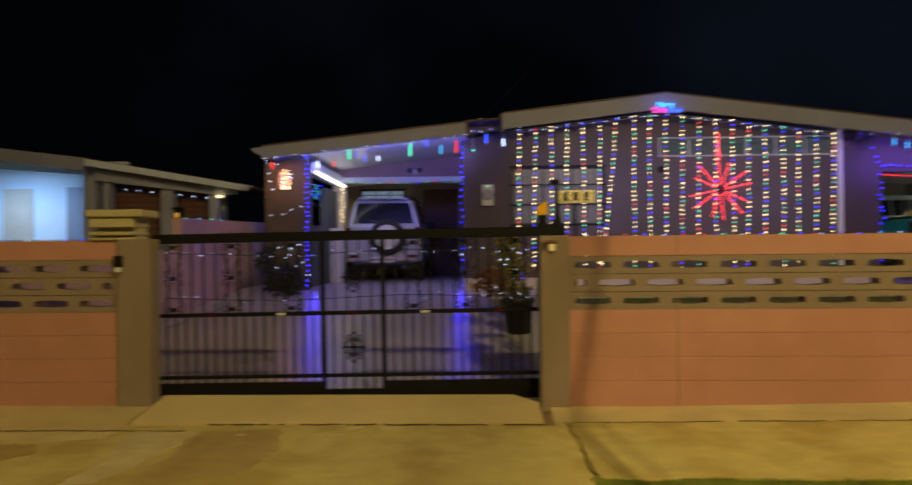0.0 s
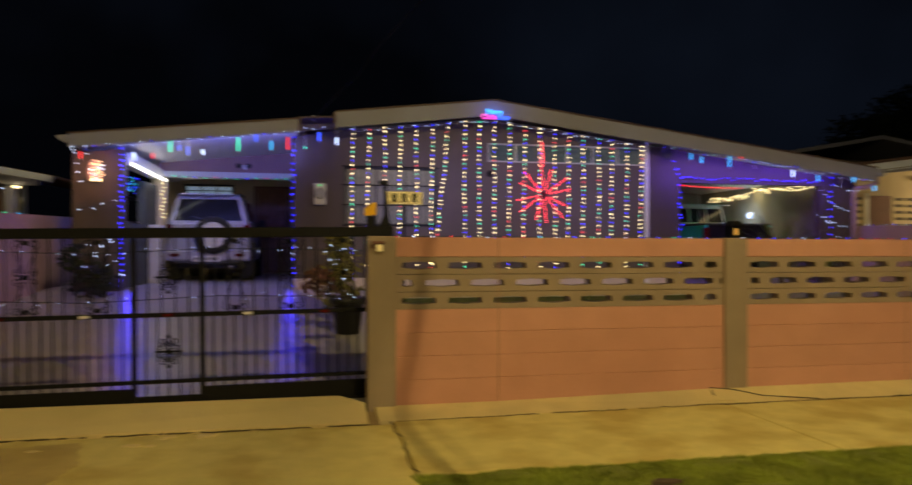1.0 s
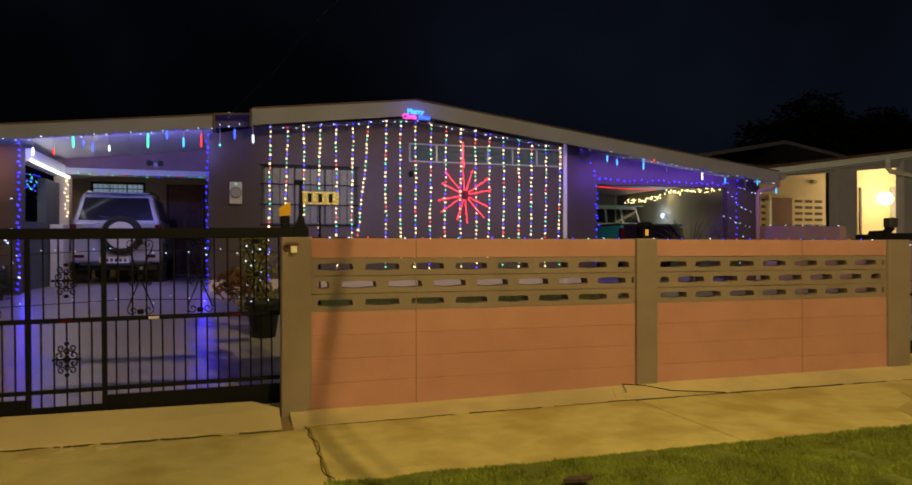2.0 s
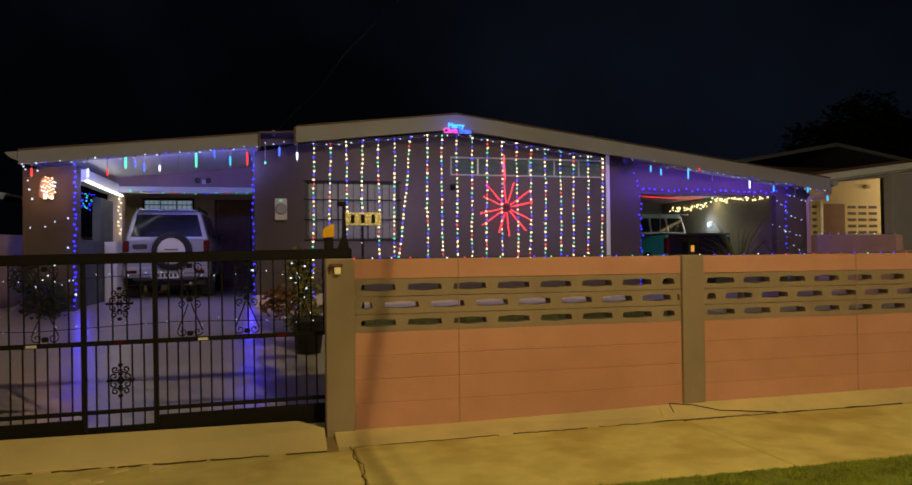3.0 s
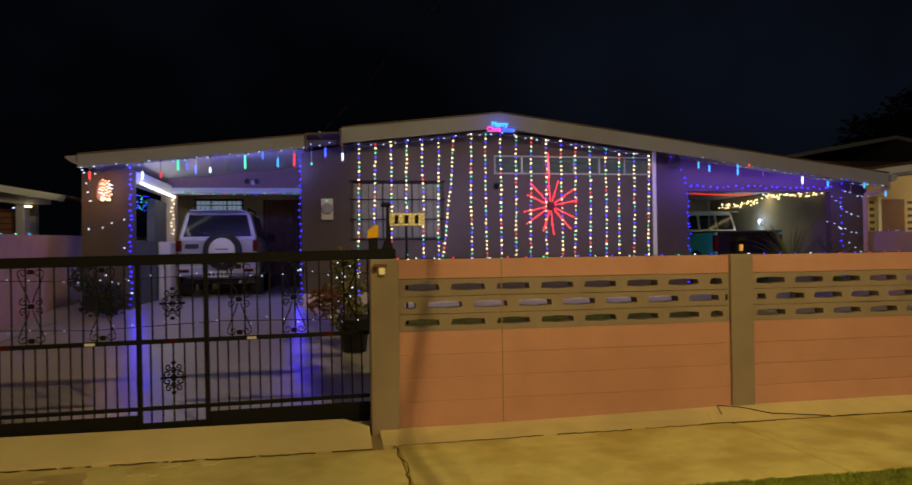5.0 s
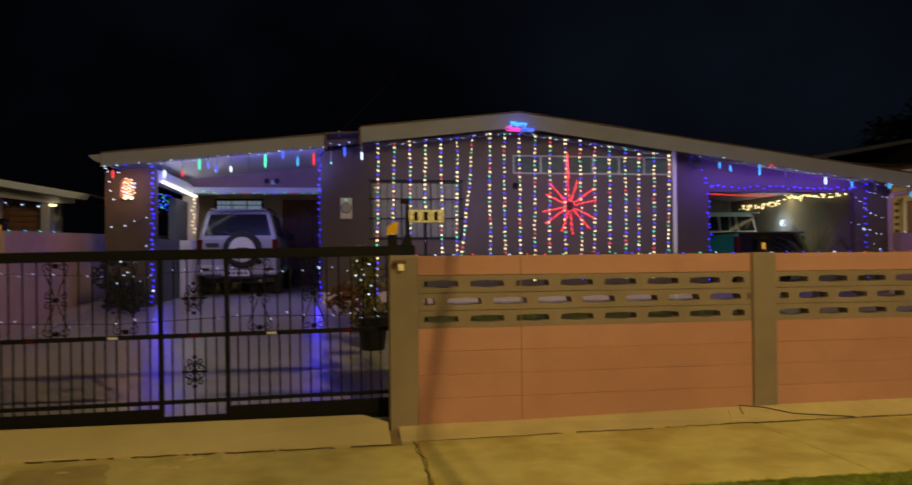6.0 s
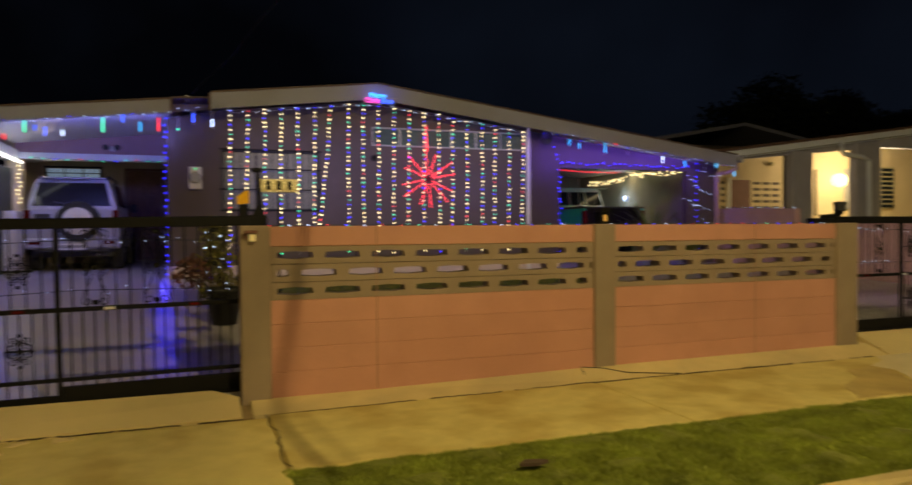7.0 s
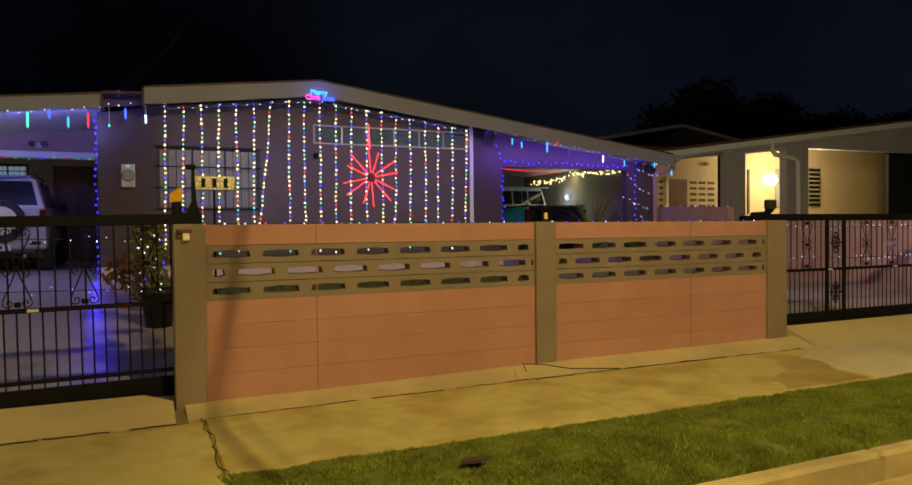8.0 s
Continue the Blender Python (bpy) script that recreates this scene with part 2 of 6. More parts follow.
M_BOUND2 = mat("pink_boundary_paint", (0.50, 0.33, 0.38), 0.85, vary=0.12, scale=2.5, fine=70, bump=0.3, stain=(0.38, 0.24, 0.26), stain_amount=0.4)
M_LAWN = mat("lawn_blades", (0.05, 0.085, 0.05), 0.7, vary=0.5, scale=3.5, fine=40, bump=0)
# dark brown for indoors; also stands in for the shade in openings
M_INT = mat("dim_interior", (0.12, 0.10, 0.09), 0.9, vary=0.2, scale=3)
M_METER = mat("meter_box_grey", (0.55, 0.53, 0.48), 0.5, vary=0.08, bump=0.05)

G_WARM = glow("warm_bulb", (1.0, 0.78, 0.36), 5.0)
G_GREEN = glow("green_bulb", (0.05, 0.80, 0.42), 2.6)
G_BLUE = glow("blue_bulb", (0.015, 0.010, 1.0), 4.2)
G_ICE = glow("cool_white_bulb", (0.55, 0.70, 1.0), 3.5)
G_RED = glow("red_bulb", (1.0, 0.015, 0.03), 2.0)
G_STAR = glow("red_star_bulb", (1.0, 0.03, 0.045), 6.0)
G_ROPE = glow("white_rope_light", (0.95, 0.93, 0.85), 6.0)
G_CYAN = glow("cyan_neon", (0.02, 0.45, 1.0), 2.0)
G_PINK = glow("pink_neon", (1.0, 0.05, 0.5), 1.8)
G_NBLUE = glow("blue_neon", (0.02, 0.10, 1.0), 2.5)
G_FIG = glow("figure_bulb", (1.0, 0.62, 0.32), 3.0)
G_GLOBE = glow("porch_globe", (1.0, 0.74, 0.32), 3.0)
G_SIGN = glow("sign_bulb", (1.0, 0.85, 0.40), 1.5)
G_SOLAR = glow("solar_lamp_led", (1.0, 0.75, 0.25), 0.22)
G_LANTERN = glow("lantern_flame_panel", (1.0, 0.5, 0.05), 0.3)
G_METER = glow("meter_led", (0.05, 0.9, 0.35), 1.2)

# ---- mesh helpers ----


def box(bm, x0, x1, y0, y1, z0, z1, bev=0.0):
    r = bmesh.ops.create_cube(bm, size=1.0)
    vs = r["verts"]
    for v in vs:
        v.co = Vector((x0 + (v.co.x + 0.5) * (x1 - x0), y0 + (v.co.y + 0.5) * (y1 - y0), z0 + (v.co.z + 0.5) * (z1 - z0)))
    if bev:
        es = list({e for v in vs for e in v.link_edges})
        bmesh.ops.bevel(bm, geom=es, offset=bev, segments=1, affect="EDGES", profile=0.5)
    return bm


def B(*a):
    return box(bmesh.new(), *a)


def prism(bm, poly, axis, a, b):
    """A flat outline drawn out along an axis from a to b."""
    def at(u, w, k):
        return {"y": (u, k, w), "x": (k, u, w), "z": (u, w, k)}[axis]
    lo = [bm.verts.new(at(u, w, a)) for u, w in poly]
    hi = [bm.verts.new(at(u, w, b)) for u, w in poly]
    n = len(poly)
    bm.faces.new(lo)
    bm.faces.new(hi[::-1])
    for i in range(n):
        bm.faces.new((lo[i], hi[i], hi[(i + 1) % n], lo[(i + 1) % n]))
    bmesh.ops.recalc_face_normals(bm, faces=bm.faces)
    return bm


def tube(bm, pts, r, n=6, r2=None, closed=False):
    """A round bar along points."""
    pts = [Vector(p) for p in pts]
    rings = []
    m = len(pts)
    for i, p in enumerate(pts):
        a = pts[(i - 1) % m] if (closed or i > 0) else p
        b = pts[(i + 1) % m] if (closed or i < m - 1) else p
        d = (b - a).normalized() if (b - a).length > 1e-9 else Vector((0, 0, 1))
        u = d.cross(Vector((0, 0, 1)))
        if u.length < 1e-3:
            u = d.cross(Vector((0, 1, 0)))
        u.normalize()
        w = d.cross(u)
        rr = r if r2 is None else r + (r2 - r) * i / max(1, m - 1)
        rings.append([bm.verts.new(p + (u * math.cos(k * 2 * math.pi / n) + w * math.sin(k * 2 * math.pi / n)) * rr) for k in range(n)])
    for i in range(m if closed else m - 1):
        A, C = rings[i], rings[(i + 1) % m]
        for k in range(n):
            bm.faces.new((A[k], A[(k + 1) % n], C[(k + 1) % n], C[k]))
    if not closed:
        bm.faces.new(rings[0][::-1])
        bm.faces.new(rings[-1])
    return bm


def bulb(bm, c, r, slot=0, tall=1.0):
    r0 = bmesh.ops.create_icosphere(bm, subdivisions=1, radius=r)
    for v in r0["verts"]:
        v.co = Vector((v.co.x, v.co.y, v.co.z * tall)) + Vector(c)
    for f in {f for v in r0["verts"] for f in v.link_faces}:
        f.material_index = slot
        f.smooth = True


def lathe(bm, profile, c, n=20, axis="z"):
    """A turned shape: (radius, height) pairs round an axis through c."""
    rings = []
    for r, h in profile:
        ring = []
        for k in range(n):
            t = 2 * math.pi * k / n
            p = {"z": (r * math.cos(t), r * math.sin(t), h), "y": (r * math.cos(t), h, r * math.sin(t)), "x": (h, r * math.cos(t), r * math.sin(t))}[axis]
            ring.append(bm.verts.new(Vector(c) + Vector(p)))
        rings.append(ring)
    for A, C in zip(rings, rings[1:]):
        for k in range(n):
            f = bm.faces.new((A[k], A[(k + 1) % n], C[(k + 1) % n], C[k]))
            f.smooth = True
    bm.faces.new(rings[0][::-1])
    bm.faces.new(rings[-1])
    bmesh.ops.recalc_face_normals(bm, faces=bm.faces)
    return bm


BASE = {}


def thing(name, at, label, category, group="", kind=""):
    ob = new(name)
    ob.empty_display_size = 0.1
    ob.location = at
    BASE[ob.name] = Vector(at)
    return tagged(ob, label, category, group, kind)


def part(name, bm, material, parent=None, label="", smooth=False):
    """Links a mesh drawn in world places as one object, under a thing or a part."""
    me = bpy.data.meshes.new(name)
    off = BASE[parent.name] if parent else Vector((0, 0, 0))
    bm.transform(Matrix.Translation(-off))
    if smooth:
        for f in bm.faces:
            f.smooth = True
    bm.to_mesh(me)
    bm.free()
    for m in (material if isinstance(material, (list, tuple)) else [material]):
        me.materials.append(m)
    ob = new(name, me)
    if parent:
        ob.parent = parent
    BASE[ob.name] = off
    return tagged(ob, label)


def struct(name, bm, material, label="", category=""):
    return tagged(part(name, bm, material), label, category, kind="structure")


def piece(name, mesh, parent, at):
    """One of many alike pieces, on shared mesh data, at a world place."""
    ob = new(name, mesh)
    ob.parent = parent
    ob.location = Vector(at) - BASE[parent.name]
    return ob


def mesh_of(name, bm, material):
    me = bpy.data.meshes.new(name)
    bm.to_mesh(me)
    bm.free()
    me.materials.append(material)
    return me


def lerp(a, b, t):
    return a + (b - a) * t


def yard_z(y):
    """Height of the yard, which climbs from the gate to the house."""
    return 0.06 + (min(max(y, 0.3), 6.9) - 0.3) * 0.088


def strip_wall(bm, cuts, y0, y1, z0, top):
    """A wall out of upright strips: (x0, x1, [(za, zb), ...]); None as zb runs up to the roof line."""
    for x0, x1, spans in cuts:
        for za, zb in spans:
            ta, tb = (top(x0), top(x1)) if zb is None else (zb, zb)
            poly = [(x0, za), (x1, za), (x1, tb), (x0, ta)]
            prism(bm, poly, "y", y0, y1)
    return bm

# ---- ground, pavement, kerb, road ----
struct("ground", B(-300, 300, -300, 300, -0.6, -0.32), M_GROUND, "dark bare ground reaching far behind the houses", "ground")
struct("road", B(-60, 60, -14, -3.22, -0.36, -0.19), M_ROAD, "worn dark asphalt road", "road")


def slab(name, x0, x1, y0, y1, z, material, label, bev=0.012, thick=0.25):
    return struct(name, B(x0, x1, y0, y1, z - thick, z, bev), material, label, "pavement")


slab("pavement_1", 0.180, 3.05, -1.66, -0.262, -0.03, M_CONC, "stained concrete pavement slab")
slab("pavement_2", 3.062, 6.70, -1.66, -0.262, -0.032, M_CONC, "stained concrete pavement slab")


def ragged(poly, seed, rough, step=0.06, keep=()):
    """An outline whose edges wander; sides listed in keep stay straight."""
    r = random.Random(seed)
    out = []
    for i, (a, b) in enumerate(zip(poly, poly[1:] + poly[:1])):
        a, b = Vector((*a, 0)), Vector((*b, 0))
        n = 1 if i in keep else max(2, int((b - a).length / step))
        for k in range(n):
            p = a.lerp(b, k / n)
            q = rough if k else 0.0
            out.append((p.x + r.uniform(-q, q), p.y + r.uniform(-q, q)))
    return out


ap3 = ragged([(30, -0.262), (6.56, -0.262), (6.38, -0.48), (6.04, -0.62), (6.08, -0.85), (5.84, -1.22), (5.82, -1.62), (6.75, -1.64), (6.75, -3.0), (30, -3.0)], 11, 0.022, 0.06, (0, 6, 7, 8, 9))
struct("pavement_3", prism(bmesh.new(), ap3, "z", -0.25, -0.028), M_PALE, "smooth concrete driveway crossing with a ragged worn edge", "pavement")

slab("pavement_4", -4.3, 0.174, -3.0, -0.405, -0.034, M_CONC, "stained patchy concrete driveway crossing")
slab("pavement_5", -40, -4.312, -3.0, -0.59, -0.05, M_CONC, "stained concrete pavement slab")
struct("pavement_bed", B(-40, 30, -3.0, 0.2, -0.3, -0.062), M_DIRT, "dark soil under the pavement joints", "ground")
# footing strip along the wall, with the cut beside the gate
ft = bmesh.new()
sections = []
for x, zi, yf in ((0.065, 0.010, -0.325), (1.1, 0.012, -0.318), (3.2, 0.046, -0.245), (6.74, 0.058, -0.268)):
    sections.append([ft.verts.new((x, y, z)) for y, z in ((0.2, -0.2), (0.2, zi), (0.0, zi), (yf + 0.03, -0.020), (yf, -0.027), (yf, -0.2))])
for A, C in zip(sections, sections[1:]):
    for k in range(6):
        ft.faces.new((A[k], A[(k + 1) % 6], C[(k + 1) % 6], C[k]))
ft.faces.new(sections[0])
ft.faces.new(sections[-1][::-1])
bmesh.ops.recalc_face_normals(ft, faces=ft.faces)
struct("footing", ft, M_FOOT, "pale concrete footing strip along the wall", "footing")
struct("footing_2", prism(bmesh.new(), [(0.2, -0.2), (0.2, 0.03), (-0.02, 0.02), (-0.58, -0.035), (-0.58, -0.2)], "x", -20, -3.24), M_FOOT, "pale concrete footing strip along the wall", "footing")
ap = bmesh.new()
prism(ap, [(-3.2, -0.395), (-0.02, -0.395), (-0.02, -0.02), (-0.22, 0.2), (-3.2, 0.2)], "z", -0.2, 0.05)
for v in ap.verts:
    if v.co.z > 0:
        v.co.z = -0.012 if v.co.y < -0.3 else 0.055 + 0.02 * (v.co.y > 0.1)
struct("gate_apron", ap, M_APRON, "smooth concrete ramp up to the gate", "ramp")
struct("footing_gap", B(-0.03, 0.066, -0.40, 0.0, -0.15, -0.026), M_GAP, "brown gap between the ramp and the footing", "ground")
patches = (
    ("pavement_patch_1", [(-2.56, -0.60), (-2.0, -0.52), (-1.86, -1.0), (-1.92, -1.52), (-2.3, -1.80), (-2.6, -1.75), (-2.52, -1.2)], M_WET, "dark brown worn patch in the concrete", 0.0030),
    ("pavement_patch_2", [(-3.10, -0.62), (-2.60, -0.60), (-2.60, -1.0), (-2.66, -1.28), (-2.74, -1.75), (-2.95, -1.80), (-2.88, -1.3), (-3.02, -1.0)], M_SCREED, "pale mended strip in the concrete", 0.0045),
    ("pavement_patch_3", [(-4.25, -0.64), (-3.2, -0.62), (-3.22, -0.80), (-3.6, -0.86), (-4.25, -0.90)], M_SCREED, "pale mended strip in the concrete", 0.0045),
    ("pavement_patch_4", [(-4.25, -0.96), (-3.62, -0.93), (-3.46, -1.15), (-3.66, -1.38), (-4.25, -1.5)], M_WET, "dark brown worn patch in the concrete", 0.0030),
    ("pavement_patch_5", [(5.99, -0.64), (6.03, -0.86), (5.78, -1.24), (5.76, -1.60), (4.72, -1.60), (5.05, -1.18), (5.45, -0.98), (5.60, -0.72)], M_WET, "dark brown worn patch in the concrete", 0.0030),
)
for i, (nm, poly, m, lb, up) in enumerate(patches):
    base = -0.034 if poly[0][0] < 0 else -0.032
    struct(nm, prism(bmesh.new(), ragged(poly, 20 + i, 0.02), "z", -0.06, base + up), m, lb, "pavement")
ch = thing("footing_chunk", (6.86, 0.02, 0.0), "broken lump of footing concrete beside the far post", "concrete lump")
part("lump", prism(bmesh.new(), ragged([(6.76, -0.16), (6.95, -0.06), (7.0, 0.10), (6.9, 0.16), (6.76, 0.12)], 6, 0.012), "z", -0.05, 0.035), M_FOOT, ch)
struct("gate_apron_2", prism(bmesh.new(), [(-0.258, -0.1), (-0.258, -0.02), (0.1, 0.12), (0.2, 0.15), (0.4, 0.15), (0.4, -0.1)], "x", 6.75, 12), M_APRON, "smooth concrete ramp up to the gate", "ramp")
# jagged crack beside the gate post
ck = bmesh.new()
rng = random.Random(4)
pts = [(0.178 + rng.uniform(-0.03, 0.03), lerp(-0.27, -1.7, i / 16), -0.0315) for i in range(17)]
tube(ck, pts, 0.0045, 4)
struct("crack", ck, M_DIRT, "dark jagged crack across the pavement", "crack")
for nm, y, xa, xb, r in (("crack_2", -0.40, -2.6, -0.02, 0.0065), ("crack_3", -0.266, 0.2, 6.5, 0.0075), ("crack_4", -0.585, -8.0, -2.7, 0.004)):
    jt = bmesh.new()
    x = xa
    while x < xb:
        ln = min(rng.uniform(0.15, 0.7), xb - x)
        m = max(2, int(ln / 0.05))
        tube(jt, [(x + ln * i / m, y + (max(0.0, 3.2 - x) * -0.026 if nm == "crack_3" else 0.0) + rng.uniform(-0.012, 0.012), -0.028 - rng.uniform(0, 0.004)) for i in range(m + 1)], r * rng.uniform(0.5, 1.1), 4)
        x += ln + rng.choice((0.0, 0.0, 0.02, 0.12))
    tagged(struct(nm, jt, M_DIRT, "dark ragged joint in the pavement", "crack"), kind="structure")
# verge and kerb
vg = bmesh.new()
bmesh.ops.create_grid(vg, x_segments=60, y_segments=14, size=0.5)
for v in vg.verts:
    v.co = Vector((0.18 + (v.co.x + 0.5) * 6.55, -2.96 + (v.co.y + 0.5) * 1.3, -0.04 + 0.035 * noise.noise(Vector((v.co.x * 30, v.co.y * 8, 0)))))
struct("verge", vg, M_SOIL, "patchy mown grass verge between pavement and kerb", "grass")
for i in range(9):
    x0 = -5.39 + i * 1.83
    kb = B(x0 + 0.006, x0 + 1.824, -3.085, -2.965, -0.32, -0.008, 0.022)
    struct("kerb_%d" % (i + 1), kb, M_KERB, "chipped concrete kerb stone", "kerb")


struct("gutter_strip", B(-40, 40, -3.55, -3.086, -0.36, -0.165, 0.01), M_KERB, "pale concrete gutter strip along the kerb", "gutter")


def blades(name, count, x0, x1, y0, y1, zf, h, seed, mask=None, material=M_GRASS):
    r = np.random.RandomState(seed)
    vs, fs = [], []
    while len(fs) < count:
        x, y = r.uniform(x0, x1), r.uniform(y0, y1)
        if mask and not mask(x, y):
            continue
        k = 0.55 + 0.9 * max(0.0, noise.noise(Vector((x * 1.3, y * 1.8, 3))) + 0.35)
        a, hh = r.uniform(0, 6.283), h * k * r.uniform(0.5, 1.2)
        w = 0.0045
        lx, ly = r.normal(0, 0.5) * hh, r.normal(0, 0.5) * hh
        z = zf(x, y)
        n0 = len(vs)
        vs += [(x - w * math.cos(a), y - w * math.sin(a), z - 0.01), (x + w * math.cos(a), y + w * math.sin(a), z - 0.01), (x + lx, y + ly, z + hh)]
        fs.append((n0, n0 + 1, n0 + 2))
    me = bpy.data.meshes.new(name)
    me.from_pydata(vs, [], fs)
    me.materials.append(material)
    ob = new(name, me)
    return tagged(ob, "short uneven green grass blades", "grass", kind="stuff")


def verge_mask(x, y):
    e = 0.05 * noise.noise(Vector((x * 3.0, 1, 0))) + 0.03 * noise.noise(Vector((x * 11, 2, 0)))
    end = 6.62 - 0.4 * ((y + 2.3) / 0.7) ** 4
    return -2.95 < y < -1.67 + e and 0.16 + 0.04 * noise.noise(Vector((y * 5, 5, 0))) < x < end


blades("verge_grass", 125000, 0.1, 6.7, -2.97, -1.52, lambda x, y: -0.032, 0.019, 1, verge_mask)

# ---- yard ----


def sheet(name, x0, x1, ys, material, label, lift=0.0, segs=1, category="ground"):
    bm = bmesh.new()
    prism(bm, [(y, yard_z(y) + lift) for y in ys] + [(ys[-1], -0.3), (ys[0], -0.3)], "x", x0, x1)
    return struct(name, bm, material, label, category)


YS = [0.2, 0.3, 2.0, 4.0, 6.9, 15.0]
sheet("driveway", -4.75, 0.55, YS, M_DRIVE, "pale smooth concrete driveway climbing to the carport")
struct("driveway_2", prism(bmesh.new(), [(0.2, 0.145), (0.4, 0.19), (0.75, 0.32), (1.2, 0.41), (3.1, 0.485), (6.9, 0.64), (15, 0.64), (15, -0.3), (0.2, -0.3)], "x", 6.2, 10.25), M_DRIVE, "pale smooth concrete driveway climbing to the carport", "ground")
sheet("lawn", 0.56, 6.19, [0.2, 0.3, 2.0, 4.0, 5.6], M_SOIL, "dark front lawn behind the wall", -0.03)
sheet("garden_path", 0.56, 6.19, [5.61, 6.2, 6.9, 7.0], M_DRIVE, "pale concrete path along the house front", -0.01)
blades("lawn_grass", 14000, 0.6, 6.15, 0.3, 5.6, lambda x, y: yard_z(y) - 0.03, 0.07, 2, None, M_LAWN)
sheet("neighbour_yard", -30, -5.0, YS, M_CONC, "dim concrete yard of the neighbour", -0.05)
sheet("neighbour_yard_2", 10.55, 45, YS, M_CONC, "dim concrete yard of the neighbour", -0.05)

# ---- front wall ----


def vent_mesh(w, h, d, hw):
    """A cement vent block with one long six-sided hole right through it."""
    bm = bmesh.new()
    g = 0.0025
    outer = [(-w / 2, -h / 2 + g), (0, -h / 2 + g), (w / 2, -h / 2 + g), (w / 2, h / 2 - g), (0, h / 2 - g), (-w / 2, h / 2 - g)]
    inner = [(-hw / 2, -0.022), (0, -0.033), (hw / 2, -0.022), (hw / 2 - 0.008, 0.024), (0, 0.033), (-hw / 2 + 0.008, 0.024)]
    rings = []
    for y in (0.0, d):
        rings.append(([bm.verts.new((u, y, v)) for u, v in outer], [bm.verts.new((u * (0.97 if y else 1), y, v * (0.9 if y else 1))) for u, v in inner]))
    for k in range(6):
        j = (k + 1) % 6
        bm.faces.new((rings[0][0][k], rings[0][0][j], rings[0][1][j], rings[0][1][k]))
        bm.faces.new((rings[1][0][j], rings[1][0][k], rings[1][1][k], rings[1][1][j]))
        bm.faces.new((rings[0][0][j], rings[0][0][k], rings[1][0][k], rings[1][0][j]))
        bm.faces.new((rings[0][1][k], rings[0][1][j], rings[1][1][j], rings[1][1][k]))
    bmesh.ops.recalc_face_normals(bm, faces=bm.faces)
    return bm


PITCH, VH = 0.3935, 0.147
VENT = mesh_of("vent_block", vent_mesh(PITCH, VH, 0.12, 0.295), M_TAUPE)
VENT_HALF = mesh_of("vent_block_half", vent_mesh(PITCH / 2, VH, 0.12, 0.10), M_TAUPE)
ZG = 0.80


def front_wall(name, x0, x1, label):
    root = thing(name, ((x0 + x1) / 2, 0.09, 0.0), label, "wall", kind="structure")
    part("joint_fill", B(x0, x1, 0.0352, 0.147, 0.0, ZG), M_PINK, root)
    for k in range(4):
        part("course", B(x0, x1, 0.03, 0.152, 0.02 + k * 0.195 + 0.002 - 0.05 * (k == 0), 0.02 + (k + 1) * 0.195 - 0.002, 0.004), M_PINK, root)
    part("cap_course", B(x0, x1, 0.03, 0.152, ZG + 3 * VH, 1.405, 0.004), M_PINK, root)
    # shadows of thin upright cables, drawn as dark strips on the wall
    for xj in (1.115, 5.18):
        if x0 < xj < x1:
            part("cable_shadow_line", B(xj - 0.005, xj + 0.005, 0.0288, 0.035, 0.02, 1.40), M_SHADOWLINE, root, "faint dark upright line, the painted shadow of a thin cable")
    for row in range(3):
        z = ZG + (row + 0.5) * VH
        x = x0
        if row == 1:
            piece("vent_block", VENT_HALF, root, (x + PITCH / 4, 0.034, z))
            x += PITCH / 2
        while x < x1 - 0.02:
            left = x1 - x
            if left >= PITCH * 0.97:
                piece("vent_block", VENT, root, (x + PITCH / 2, 0.034, z))
                x += PITCH
            else:
                ob = piece("vent_block", VENT_HALF, root, (x + left / 2, 0.034, z))
                ob.scale.x = left / (PITCH / 2)
                x = x1
    return root


front_wall("wall_front_1", 0.235, 3.235, "pink rendered block wall with three taupe courses of vent blocks")
front_wall("wall_front_2", 3.46, 6.30, "pink rendered block wall with three taupe courses of vent blocks")
front_wall("wall_front_3", -6.66, -3.52, "pink rendered block wall with three taupe courses of vent blocks")
front_wall("wall_front_4", -9.9, -6.9, "pink rendered block wall with three taupe courses of vent blocks")


def post(x0, x1, z1=1.412):
    bm = B(x0, x1, 0.0, 0.19, -0.05, z1, 0.008)
    t = thing("gate_post", ((x0 + x1) / 2, 0.11, 0.0), "square taupe rendered post of the front wall", "post", "wall posts", "structure")
    part("shaft", bm, M_TAUPE, t)
    return t


for a, b in ((0.0, 0.235), (3.235, 3.46), (6.30, 6.60), (-3.52, -3.24), (-6.9, -6.66), (10.15, 10.4)):
    post(a, b)

# boundary walls at both sides
bl = bmesh.new()
prism(bl, [(0.25, 0.0), (14.5, 0.0), (14.5, 2.0), (4.3, 1.79), (4.3, 1.33), (0.25, 1.33)], "x", -4.95, -4.8)
struct("wall_west", bl, M_BOUND, "lilac-pink rendered boundary wall", "wall")
br = bmesh.new()
prism(br, [(0.25, 0.0), (6.4, 0.0), (6.4, 1.78), (4.5, 1.72), (4.5, 1.44), (0.25, 1.40)], "x", 10.3, 10.45)
prism(br, [(6.41, 0.0), (14.5, 0.0), (14.5, 1.85), (6.41, 1.78)], "x", 10.3, 10.45)
